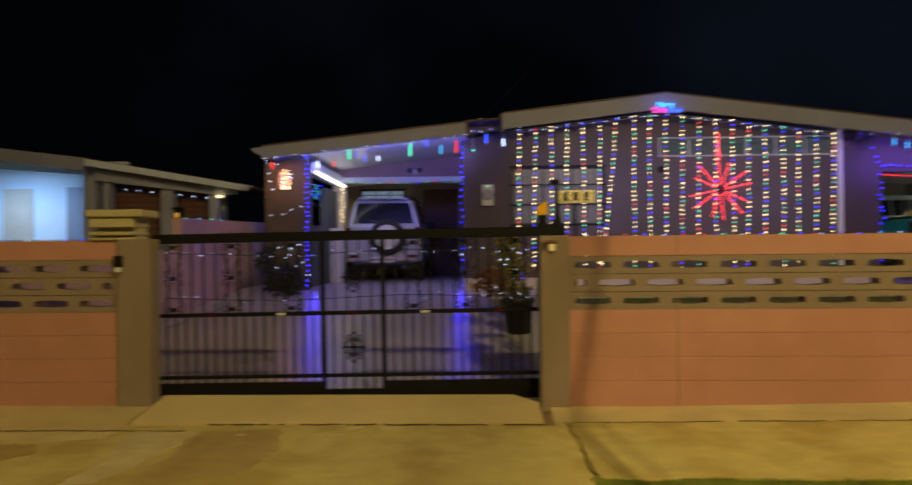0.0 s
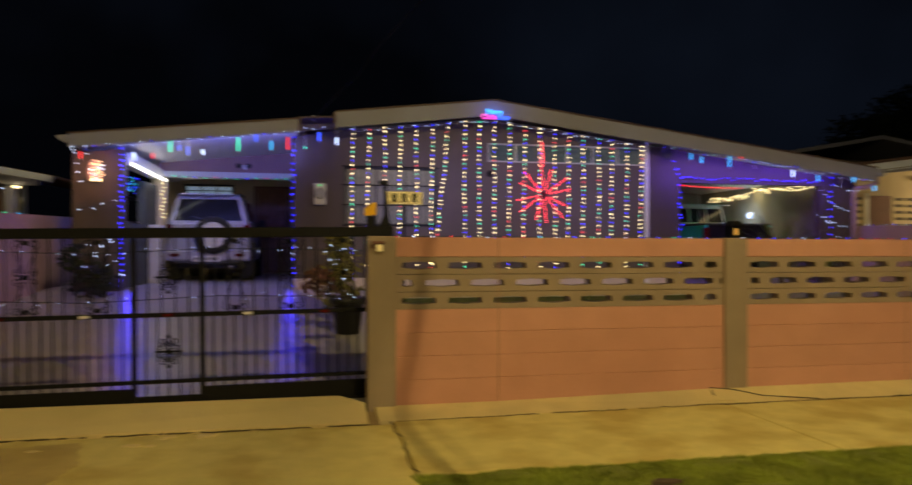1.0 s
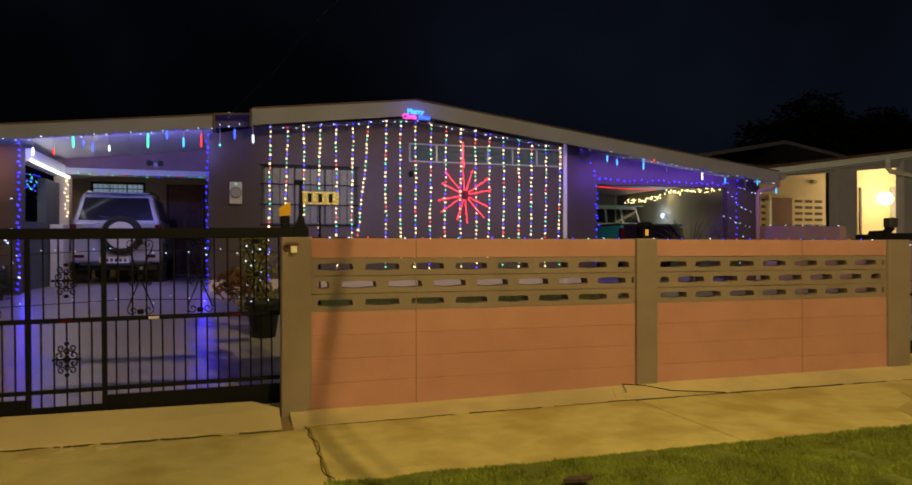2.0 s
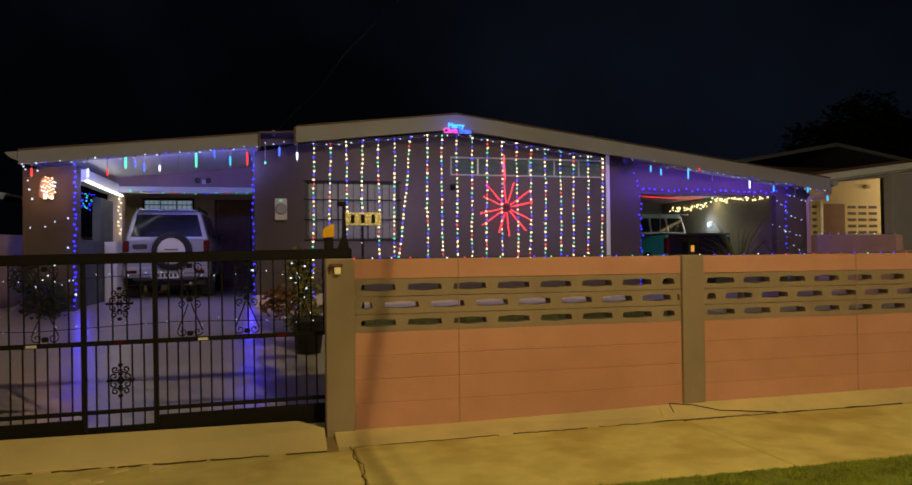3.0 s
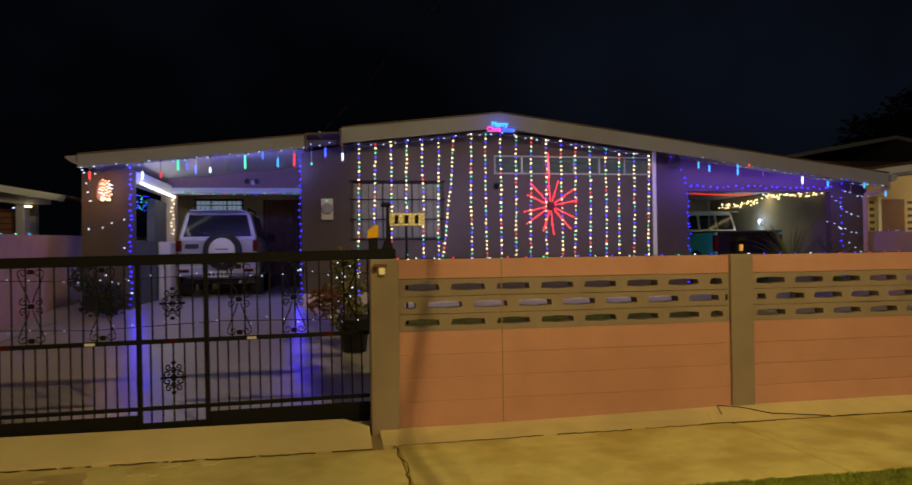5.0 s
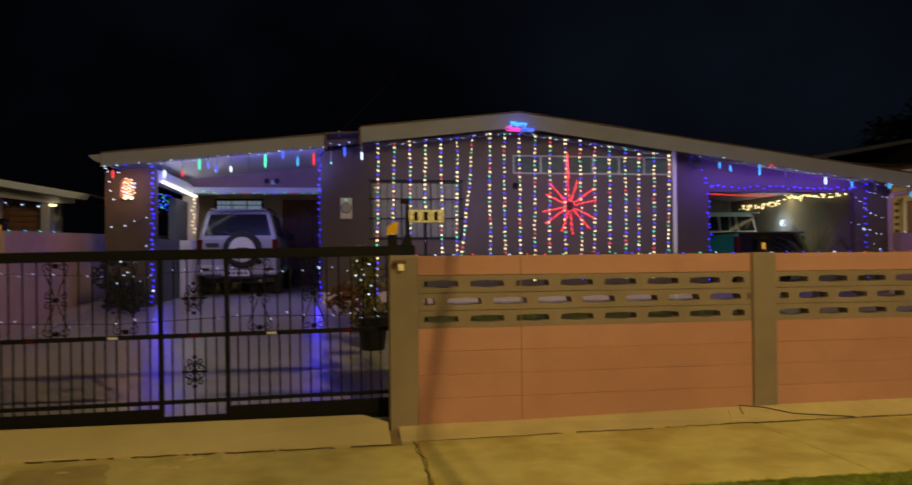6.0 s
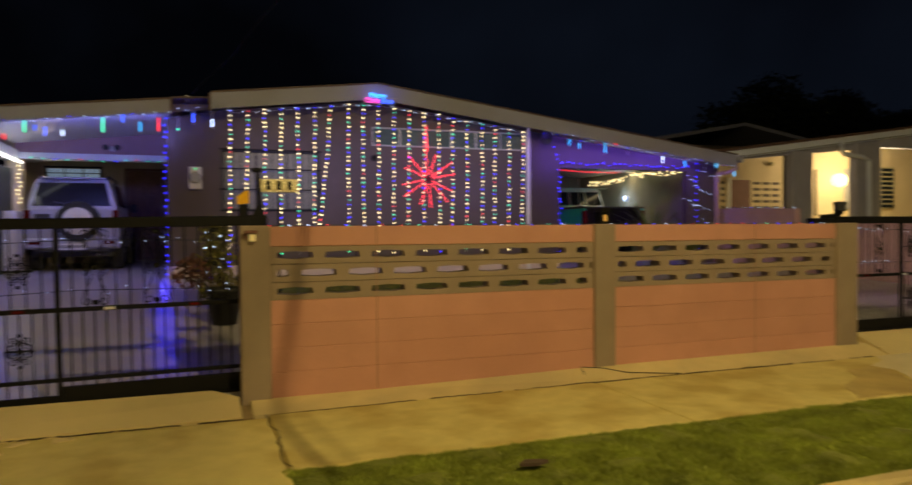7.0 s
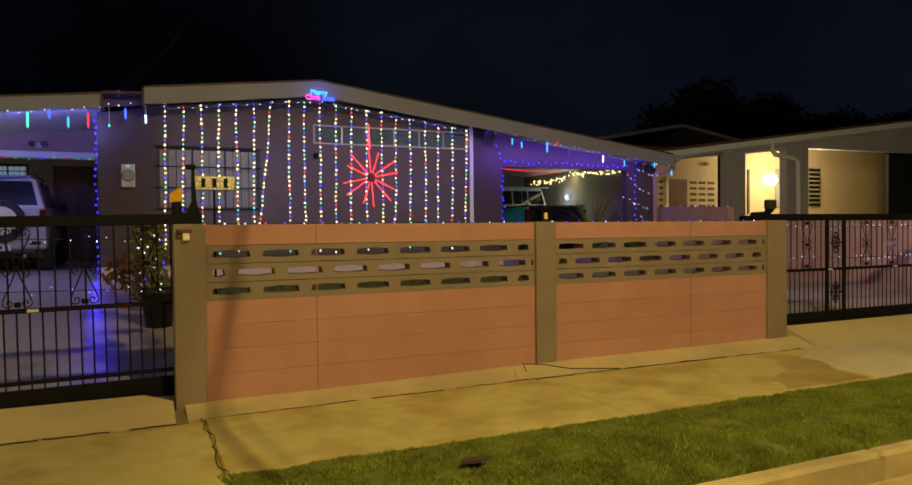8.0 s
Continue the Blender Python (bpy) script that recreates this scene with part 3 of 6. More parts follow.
struct("wall_east", br, M_BOUND2, "lilac-pink rendered boundary wall", "wall")

# ---- main house ----
FY = 6.5


def roof_main(x):
    return 3.895 - (0.1135 * (2.62 - x) if x < 2.62 else 0.1283 * (x - 2.62))


def roof_west(x):
    return 3.095 + 0.1035 * (x + 4.14)


FZ = 0.56
fac = bmesh.new()
low = lambda x: (roof_main(x) if x > -0.09 else roof_west(x)) - 0.24
strip_wall(fac, [
    (-0.77, 0.06, [(FZ, None)]),
    (0.06, 1.70, [(FZ, 1.70), (2.74, None)]),
    (1.70, 2.62, [(FZ, None)]),
    (2.62, 5.63, [(FZ, 2.87), (3.21, None)]),
    (5.63, 6.38, [(FZ, None)]),
    (6.38, 9.42, [(2.57, None)]),
    (9.42, 10.22, [(FZ, None)]),
], FY, FY + 0.15, FZ, low)
strip_wall(fac, [(-4.25, -3.51, [(FZ, None)])], FY, FY + 0.35, FZ, low)
struct("wall_south", fac, M_HOUSE, "mauve-brown rendered house front", "wall")
pl = bmesh.new()
box(pl, -0.77, 6.38, FY - 0.02, FY, FZ - 0.02, 0.80)
struct("plinth", pl, M_BASE, "pale painted plinth band along the house foot", "plinth")
# inner walls and ceilings of the two carports
inn = bmesh.new()
box(inn, -0.77, -0.62, FY + 0.15, 13.0, FZ, 3.2)
box(inn, 6.23, 6.38, FY + 0.15, 13.0, FZ, 3.1)
struct("wall_inner", inn, M_GREY, "plain rendered side walls of the carports", "wall")
struct("wall_back", strip_wall(bmesh.new(), [(-4.3, -0.77, [(FZ, 3.6)])], 13.0, 13.15, FZ, low), M_CREAM, "cream painted wall at the back of the carport", "wall")
struct("wall_back_2", strip_wall(bmesh.new(), [(6.38, 10.3, [(FZ, 3.2)])], 12.0, 12.15, FZ, low), M_OLIVE, "dim wall at the back of the carport", "wall")
struct("wall_side_2", B(10.05, 10.22, FY + 0.151, 12.0, FZ, 2.92), M_OLIVE, "olive-grey side wall of the east carport", "wall")
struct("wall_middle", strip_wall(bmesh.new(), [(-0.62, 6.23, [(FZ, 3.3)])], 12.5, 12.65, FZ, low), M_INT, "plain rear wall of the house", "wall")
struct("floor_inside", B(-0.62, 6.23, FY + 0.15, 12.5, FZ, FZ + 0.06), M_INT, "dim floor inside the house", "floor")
struct("wall_gable", strip_wall(bmesh.new(), [(-3.5, -0.77, [(2.86, None)])], 9.3, 9.42, FZ, lambda x: roof_west(x) - 0.12), M_RED, "mauve-pink painted wall over the carport beam", "wall")
struct("beam", B(-3.55, -0.77, 9.2, 9.46, 2.74, 2.86, 0.006), M_WHITE, "white painted beam across the carport", "beam")
pil = bmesh.new()
box(pil, -3.62, -3.36, 9.18, 9.46, FZ, 2.74, 0.01)
struct("pillar", pil, M_CREAM, "cream square pillar under the carport beam", "pillar")
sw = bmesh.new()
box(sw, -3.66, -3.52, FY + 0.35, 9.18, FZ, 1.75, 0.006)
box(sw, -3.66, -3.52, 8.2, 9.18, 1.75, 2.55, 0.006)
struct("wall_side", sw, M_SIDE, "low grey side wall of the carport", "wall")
struct("beam_2", B(-3.66, -3.42, FY + 0.35, 9.2, 2.70, 2.90, 0.006), M_WHITE, "white side beam of the carport", "beam")
# roofs with fascia, soffit and gutters
for nm, f, xs, y0, dp in (("roof_main", roof_main, (-0.09, 2.62, 10.30), 6.02, 0.265), ("roof_west", roof_west, (-4.16, -0.67), 6.02, 0.215)):
    root = thing(nm, (xs[0], y0, 3.0), "low-pitched roof with a cream fascia board and dark sheeting", "roof", kind="structure")
    up = [(x, f(x)) for x in xs]
    sheeting = prism(bmesh.new(), [(x, z) for x, z in up] + [(x, z - 0.018) for x, z in up[::-1]], "y", y0 - 0.03, 14.0)
    part("sheeting", sheeting, M_ROOF, root, "dark brown roof sheeting")
    fas = prism(bmesh.new(), [(x, z - 0.02) for x, z in up] + [(x, z - dp) for x, z in up[::-1]], "y", y0, y0 + 0.03)
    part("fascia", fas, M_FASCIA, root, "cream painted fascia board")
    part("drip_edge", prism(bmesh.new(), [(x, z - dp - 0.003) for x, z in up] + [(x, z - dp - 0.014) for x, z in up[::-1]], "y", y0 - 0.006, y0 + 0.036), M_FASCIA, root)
    part("ceiling_board", prism(bmesh.new(), [(x, z - 0.11) for x, z in up] + [(x, z - 0.13) for x, z in up[::-1]], "y", y0 + 0.031, 13.2), M_SOFFIT, root, "white ceiling board")
lk = thing("roof_link", (-0.4, 6.2, 3.2), "recessed dark roof piece between the two roofs", "roof", kind="structure")
part("sheeting", prism(bmesh.new(), [(-0.67, 3.44), (-0.09, 3.47), (-0.09, 3.50), (-0.67, 3.47)], "y", 6.0, 13.0), M_ROOF, lk)
part("fascia", prism(bmesh.new(), [(-0.67, 3.27), (-0.09, 3.33), (-0.09, 3.42), (-0.67, 3.39)], "y", 6.25, 6.28), M_HOUSE, lk)
part("end_board", B(-0.125, -0.092, 6.0, 6.3, 3.27, 3.56), M_ROOF, lk)
part("end_board", B(-0.70, -0.66, 6.0, 6.3, 3.2, 3.46), M_ROOF, lk)
# gutter end and downpipe at the east eave, gutter stub at the west eave
gt = thing("downpipe", (10.3, 6.3, 0.6), "grey plastic gutter bend and downpipe at the eave", "downpipe", kind="structure")
gb = bmesh.new()
tube(gb, [(10.36, 5.95, 2.80), (10.36, 13.5, 2.80)], 0.075, 10)
part("gutter", gb, M_NBC, gt)
gb = bmesh.new()
tube(gb, [(10.36, 6.1, 2.76), (10.36, 6.1, 2.62), (10.30, 6.2, 2.55), (10.14, 6.40, 2.52), (10.12, 6.42, 2.45), (10.12, 6.42, 0.6)], 0.045, 10)
part("pipe", gb, M_BOUND, gt)
gs = thing("gutter", (-4.4, 6.3, 3.0), "cream gutter end at the west eave", "gutter", kind="structure")
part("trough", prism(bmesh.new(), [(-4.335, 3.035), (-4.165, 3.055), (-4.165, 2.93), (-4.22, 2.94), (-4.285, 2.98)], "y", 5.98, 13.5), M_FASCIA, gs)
# trim strip on the front
struct("trim", B(5.66, 5.725, FY - 0.035, FY - 0.001, FZ, 3.33), M_WHITE, "white upright trim strip on the house front", "trim")

# ---- openings in the house front ----


def barred_window(name, x0, x1, z0, z1, y, nbar, label, pane=M_GLASS):
    w = thing(name, ((x0 + x1) / 2, y, z0), label, "window", kind="structure")
    fr = bmesh.new()
    for a, b, c, d in ((x0, x1, z0, z0 + 0.04), (x0, x1, z1 - 0.04, z1), (x0, x0 + 0.04, z0 + 0.04, z1 - 0.04), (x1 - 0.04, x1, z0 + 0.04, z1 - 0.04)):
        box(fr, a, b, y + 0.04, y + 0.1, c, d)
    part("window_frame", fr, M_PLASTIC, w)
    n = 3
    for i in range(n):
        a, b = lerp(x0 + 0.04, x1 - 0.04, i / n), lerp(x0 + 0.04, x1 - 0.04, (i + 1) / n)
        part("pane", B(a + 0.012, b - 0.012, y + 0.065, y + 0.075, z0 + 0.05, z1 - 0.05), pane, w)
        if i:
            part("mullion", B(a - 0.012, a + 0.012, y + 0.05, y + 0.09, z0 + 0.04, z1 - 0.04), M_PLASTIC, w)
    for i in range(nbar):
        x = lerp(x0, x1, (i + 0.5) / nbar)
        part("grille_bar", tube(bmesh.new(), [(x, y - 0.02, z0), (x, y - 0.02, z1)], 0.005, 5), M_BLACK, w)
    for z in (z0 + 0.01, lerp(z0, z1, 0.35), lerp(z0, z1, 0.68), z1 - 0.01):
        part("grille_rail", B(x0 - 0.02, x1 + 0.02, y - 0.028, y - 0.012, z - 0.01, z + 0.01), M_BLACK, w)
    return w


barred_window("window_1", 0.06, 1.70, 1.70, 2.74, FY, 13, "curtained window behind a black iron grille", M_CURTAIN)
cl = thing("window_2", (4.1, FY, 2.87), "long clerestory window of louvred glass in a thin white frame", "window", kind="structure")
fr = bmesh.new()
for a, b, c, d in ((2.62, 5.63, 2.87, 2.895), (2.62, 5.63, 3.185, 3.21), (2.62, 2.645, 2.895, 3.185), (5.605, 5.63, 2.895, 3.185)):
    box(fr, a, b, FY - 0.01, FY + 0.06, c, d)
part("window_frame", fr, M_GREY, cl)
for i in range(6):
    a, b = lerp(2.645, 5.605, i / 6), lerp(2.645, 5.605, (i + 1) / 6)
    if i:
        part("mullion", B(a - 0.012, a + 0.012, FY, FY + 0.06, 2.895, 3.185), M_STEEL, cl)
    for k in range(3):
        z = 2.9 + k * 0.095
        part("louvre", prism(bmesh.new(), [(FY + 0.02, z), (FY + 0.026, z), (FY + 0.066, z + 0.1), (FY + 0.06, z + 0.1)], "x", a + 0.014, b - 0.014), M_CLER, cl)
# meter box
mb = thing("electric_meter", (-0.34, FY, 2.06), "grey wall meter box with a round dial", "meter")
part("box", B(-0.44, -0.24, FY - 0.09, FY, 2.055, 2.42, 0.012), M_METER, mb)
part("dial", lathe(bmesh.new(), [(0.075, -0.12), (0.085, -0.105), (0.085, -0.088)], (-0.34, FY, 2.24), 20, "y"), M_GREY, mb, "round grey glass dial")
part("bezel", lathe(bmesh.new(), [(0.094, -0.1), (0.094, -0.086)], (-0.34, FY, 2.24), 20, "y"), M_PLASTIC, mb)
part("indicator", B(-0.36, -0.32, FY - 0.1, FY - 0.088, 2.375, 2.395), G_METER, mb, "small green lit indicator")
# small wall lamp under the clerestory and the round wall fan
wlp = thing("wall_lamp", (2.66, FY, 2.62), "small dark wall lamp on the house front", "lamp")
part("bracket", B(2.62, 2.70, FY - 0.03, FY, 2.60, 2.68, 0.008), M_BLACK, wlp)
part("hood", B(2.60, 2.69, FY - 0.13, FY - 0.03, 2.62, 2.70, 0.02), M_BLACK, wlp)
horn = thing("alarm_horn", (6.02, FY, 3.1), "dark round alarm horn under the eave", "alarm")
part("dish", lathe(bmesh.new(), [(0.03, 0.0), (0.06, -0.06), (0.14, -0.16), (0.145, -0.17), (0.12, -0.165), (0.02, -0.08)], (6.02, FY, 3.12), 18, "y"), M_PLASTIC, horn)
part("arm", tube(bmesh.new(), [(6.02, FY - 0.05, 3.16), (6.02, FY - 0.02, 3.3)], 0.015, 6), M_PLASTIC, horn)
# carport back wall: door and grille window
dr = thing("door_1", (-1.5, 13.0, FZ), "closed brown varnished panel door at the back of the carport", "door", kind="structure")
part("leaf", B(-1.88, -1.13, 12.95, 12.995, 0.68, 2.84, 0.006), M_DOOR, dr)
for a in (-1.80, -1.46):
    for z0, z1 in ((0.85, 1.5), (1.6, 2.15), (2.25, 2.7)):
        part("panel", B(a, a + 0.26, 12.935, 12.95, z0, z1, 0.008), M_DOOR, dr)
part("door_frame", B(-1.96, -1.89, 12.93, 12.995, 0.64, 2.9), M_BROWN, dr)
part("door_frame", B(-1.12, -1.05, 12.93, 12.995, 0.64, 2.9), M_BROWN, dr)
part("door_frame", B(-1.889, -1.121, 12.93, 12.995, 2.845, 2.9), M_BROWN, dr)
part("handle", B(-1.83, -1.80, 12.89, 12.93, 1.6, 1.72, 0.006), M_STEEL, dr, "steel door handle")
barred_window("window_3", -3.65, -2.45, 2.42, 2.92, 12.93, 11, "lit grille window at the back of the carport", M_LITPANE)
# floodlight on the carport beam, white box, step
fl = thing("floodlight", (-1.85, 9.2, 2.95), "twin security lamp on the wall over the beam", "lamp")
part("base", B(-1.89, -1.81, 9.26, 9.3, 2.93, 3.02, 0.008), M_WHITE, fl)
for s in (-1, 1):
    part("lamp_head", lathe(bmesh.new(), [(0.02, 0), (0.045, -0.05), (0.055, -0.11), (0.04, -0.115)], (-1.85 + s * 0.1, 9.26, 2.99), 12, "y"), M_PLASTIC, fl)
cb = thing("white_cabinet", (-3.3, 8.6, 0.64), "small white metal cabinet beside the carport wall", "cabinet")
part("body", B(-3.5, -3.28, 8.35, 8.8, yard_z(8), 1.75, 0.015), M_METER, cb)
part("door", B(-3.48, -3.30, 8.33, 8.348, yard_z(8) + 0.04, 1.7, 0.004), M_METER, cb)
part("handle", B(-3.34, -3.32, 8.31, 8.33, 1.1, 1.25), M_STEEL, cb)

# ---- gates ----


def spiral(bm, x, z, y, r, a0, turns, r1=0.006, wire=0.0045, flip=1):
    pts = []
    n = int(14 * turns) + 3
    for i in range(n):
        t = i / (n - 1)
        a = a0 + flip * t * turns * 2 * math.pi
        rr = lerp(r, r1, t)
        pts.append((x + rr * math.cos(a), y, z + rr * math.sin(a)))
    tube(bm, pts, wire, 5)


def blob(bm, x, z, y, s):
    box(bm, x - s, x + s, y - 0.012, y + 0.012, z - s * 0.8, z + s * 0.8, s * 0.3)


def hourglass(x, y, z0, z1):
    """A wrought iron panel: two crossed bars with scrolls at head, waist and foot."""
    bm = bmesh.new()
    zc = (z0 + z1) / 2
    for s in (-1, 1):
        for zt, d in ((z1 - 0.05, 1), (z0 + 0.05, -1)):
            pts = [(x + s * 0.012, y, zc + d * 0.03), (x + s * 0.03, y, lerp(zc, zt, 0.35)), (x + s * 0.075, y, lerp(zc, zt, 0.78)), (x + s * 0.095, y, zt)]
            tube(bm, pts, 0.005, 5)
            spiral(bm, x + s * 0.058, zt + d * 0.008, y, 0.037, 0 if s > 0 else math.pi, 1.15, flip=s * d)
        for d in (-1, 1):
            spiral(bm, x + s * 0.055, zc + d * 0.034, y, 0.032, math.pi / 2 * d + (0 if s > 0 else 0), 1.2, flip=-s * d)
    for z in (z0 + 0.03, zc, z1 - 0.03):
        blob(bm, x, z, y, 0.024)
    return bm


def knot(x, y, zc):
    bm = bmesh.new()
    for s in (-1, 1):
        for k, (dz, r) in enumerate(((0.085, 0.03), (0.03, 0.038), (-0.03, 0.038), (-0.085, 0.03))):
            spiral(bm, x + s * (r + 0.008), zc + dz, y, r, math.pi if s > 0 else 0, 1.3, flip=(1 if dz > 0 else -1) * s, wire=0.006)
        tube(bm, [(x, y, zc), (x + s * 0.085, y, zc)], 0.006, 5)
        blob(bm, x + s * 0.088, zc, y, 0.012)
    for dz in (-0.12, -0.05, 0, 0.05, 0.12):
        blob(bm, x, zc + dz, y, 0.016)
    return bm


BARS = {}


def bar_mesh(h):
    k = round(h, 3)
    if k not in BARS:
        BARS[k] = mesh_of("bar", tube(bmesh.new(), [(0, 0, 0), (0, 0, h)], 0.0068, 5), M_BLACK)
    return BARS[k]


def gate(name, x0, xs1, xs2, x1, y, z_off, orn, label, lift=0.0, knots=(1.09, 0.49)):
    g = thing(name, ((x0 + x1) / 2, y, z_off), label, "gate")
    zt, zm, zl = 1.405, 0.738 + z_off, 0.205 + z_off
    part("top_rail", B(x0, x1, y - 0.03, y + 0.03, zt, 1.488, 0.006), M_BLACK, g)
    part("middle_rail", B(x0, x1, y - 0.018, y + 0.018, zm, zm + 0.035, 0.004), M_BLACK, g)
    if not lift:
        part("lower_rail", B(x0, x1, y - 0.018, y + 0.018, zl, zl + 0.03, 0.004), M_BLACK, g)
    foot, kt, km = 0.03 + z_off + lift, 0.17 + z_off + lift - 0.02 * (lift > 0), 0.105 + z_off + lift
    part("kick_plate", B(x0, xs1 - 0.02, y - 0.012, y + 0.012, foot, kt, 0.004), M_BLACK, g)
    part("kick_plate", B(xs2 + 0.02, x1, y - 0.012, y + 0.012, foot, kt, 0.004), M_BLACK, g)
    part("kick_plate", B(xs1 + 0.021, xs2 - 0.021, y - 0.012, y + 0.012, foot, kt if lift else km, 0.004), M_BLACK, g)
    part("track", B(x0, x1, y - 0.04, y + 0.04, foot - 0.015, foot), M_BLACK, g)
    for x in (x0 + 0.02, xs1, xs2, x1 - 0.02):
        part("stile", B(x - 0.018, x + 0.018, y - 0.02, y + 0.02, foot, zt, 0.004), M_BLACK, g)
    for a, b in ((x0 + 0.02, xs1), (xs1, xs2), (xs2, x1 - 0.02)):
        n = max(2, round((b - a) / 0.104))
        for i in range(1, n):
            piece("bar", bar_mesh(zt - zm - 0.035), g, (lerp(a, b, i / n), y, zm + 0.035))
        n = max(2, round((b - a) / 0.083))
        for i in range(1, n):
            piece("bar", bar_mesh(zm - foot - 0.07), g, (lerp(a, b, i / n), y, foot + 0.07))
    for x in orn:
        part("scroll_panel", hourglass(x, y - 0.002, zm + 0.035, zt), M_BLACK, g, "wrought iron scroll panel")
    xm = (xs1 + xs2) / 2
    for z in knots:
        part("scroll_knot", knot(xm, y - 0.004, z), M_BLACK, g, "wrought iron scroll knot")
    for i, x in enumerate(np.arange(x0 + 0.45, x1 - 0.1, 0.62)):
        part("reflector", B(x, x + 0.075, y - 0.024, y - 0.019, zm + 0.006, zm + 0.028), M_TAIL if i % 2 == 0 else M_PLATE, g, "red reflective strip" if i % 2 == 0 else "white reflective strip")
    return g


gate_west = gate("sliding_gate", -3.3, -1.83, -1.31, 0.13, 0.235, 0.03, (-3.13, -2.62, -2.10, -1.05, -0.61, -0.17), "black wrought iron sliding gate with scrolls and a narrow door panel")
gate("sliding_gate", 6.5, 7.57, 7.88, 10.2, 0.235, 0.045, (7.215, 8.31, 8.80, 9.5), "black wrought iron gate with scrolls beside the lilac wall", 0.09, (1.13, 0.51))

gate_west.rotation_euler.y = -0.0125
gate_west.location.z -= 0.014
# gate motor with beacon and number sign on its stand
gm = thing("gate_opener", (0.15, 0.3, 1.41), "black gate opener block with a bracket arm on the post", "gate opener")
part("block", B(0.03, 0.235, 0.22, 0.36, 1.41, 1.50, 0.012), M_BLACK, gm)
part("arm", prism(bmesh.new(), [(0.12, 1.50), (0.22, 1.50), (0.20, 1.60), (0.185, 1.88), (0.165, 1.88), (0.16, 1.60)], "y", 0.30, 0.34), M_BLACK, gm)
part("hook", B(0.12, 0.2, 0.29, 0.35, 1.86, 1.90, 0.01), M_BLACK, gm)
bc = thing("beacon_lamp", (0.045, 0.3, 1.49), "yellow plastic warning beacon on the gate opener", "lamp")
part("lens", prism(bmesh.new(), [(-0.005, 1.59), (0.09, 1.60), (0.09, 1.705), (0.06, 1.705), (-0.005, 1.655)], "y", 0.26, 0.34), M_YELLOW, bc)
part("neck", B(0.01, 0.085, 0.27, 0.33, 1.488, 1.592, 0.01), M_BLACK, bc)
sg = thing("lit_sign", (0.35, 0.42, 1.70), "ivory lit sign board dotted with tiny bulbs and dark bars", "sign")
part("board", B(0.186, 0.515, 0.41, 0.44, 1.70, 1.815, 0.006), M_SIGN, sg)
for x in (0.262, 0.352, 0.442):
    part("dark_bar", B(x - 0.016, x + 0.016, 0.402, 0.409, 1.722, 1.795), M_BLACK, sg)
sb = bmesh.new()
r7 = random.Random(7)
for i in range(14):
    for k in range(5):
        bulb(sb, (0.2 + i * 0.0235 + r7.uniform(-0.008, 0.008), 0.407, 1.712 + k * 0.023 + r7.uniform(-0.007, 0.007)), 0.0036)
part("tiny_bulbs", sb, G_SIGN, sg, "rows of tiny warm bulbs")
part("stand", B(0.34, 0.36, 0.425, 0.435, 0.05, 1.702), M_BLACK, sg)
sl = thing("solar_lamp", (0.09, -0.02, 1.29), "small brown solar lamp screwed to the gate post", "lamp")
part("hood", B(0.03, 0.135, -0.06, 0.0, 1.345, 1.372, 0.006), M_BROWN, sl)
part("side_arm", B(0.032, 0.052, -0.03, 0.0, 1.31, 1.345), M_BROWN, sl)
part("lens", B(0.07, 0.118, -0.045, 0.0, 1.285, 1.343, 0.006), G_SOLAR, sl, "warm lit lens")
s2 = thing("solar_lamp", (-3.33, -0.02, 1.29), "small black solar lamp on the gate post", "lamp")
part("hood", B(-3.525, -3.465, -0.05, 0.0, 1.18, 1.275, 0.006), M_BLACK, s2)
part("lens", B(-3.512, -3.478, -0.044, -0.002, 1.14, 1.18), M_PLATE, s2)
# mailbox on the west gate post
mx = thing("mailbox", (-3.6, 0.11, 1.41), "cream concrete mailbox with louvred slots on the gate post", "mailbox")
for i, (z0, z1) in enumerate(((1.405, 1.428), (1.446, 1.476), (1.513, 1.598))):
    part("slat", B(-3.755, -3.375, 0.0, 0.28, z0, z1, 0.006), M_MAIL, mx)
part("roof", B(-3.78, -3.30, -0.03, 0.32, 1.598, 1.66, 0.01), M_MAIL, mx)
part("back", B(-3.745, -3.385, 0.08, 0.27, 1.428, 1.60), M_MAIL, mx)
# black lantern on the middle post and black box on the far post
ln = thing("post_lantern", (3.39, 0.11, 1.41), "small black square lantern with an amber panel on the wall post", "lantern")
part("base", B(3.335, 3.445, 0.06, 0.17, 1.412, 1.432, 0.004), M_BLACK, ln)
for x in (3.345, 3.435):
    for y in (0.07, 0.16):
        part("corner_bar", B(x - 0.008, x + 0.008, y - 0.008, y + 0.008, 1.432, 1.53), M_BLACK, ln)
part("core", B(3.355, 3.425, 0.08, 0.15, 1.432, 1.53), M_BLACK, ln)
part("panel", B(3.375, 3.405, 0.068, 0.078, 1.44, 1.50), G_LANTERN, ln, "amber glowing panel")
part("cap", prism(bmesh.new(), [(3.325, 1.53), (3.455, 1.53), (3.42, 1.57), (3.36, 1.57)], "y", 0.05, 0.18), M_BLACK, ln)
ln2 = thing("post_lantern", (-4.9, 4.4, 1.8), "small black lantern with an amber panel on the boundary wall", "lantern")
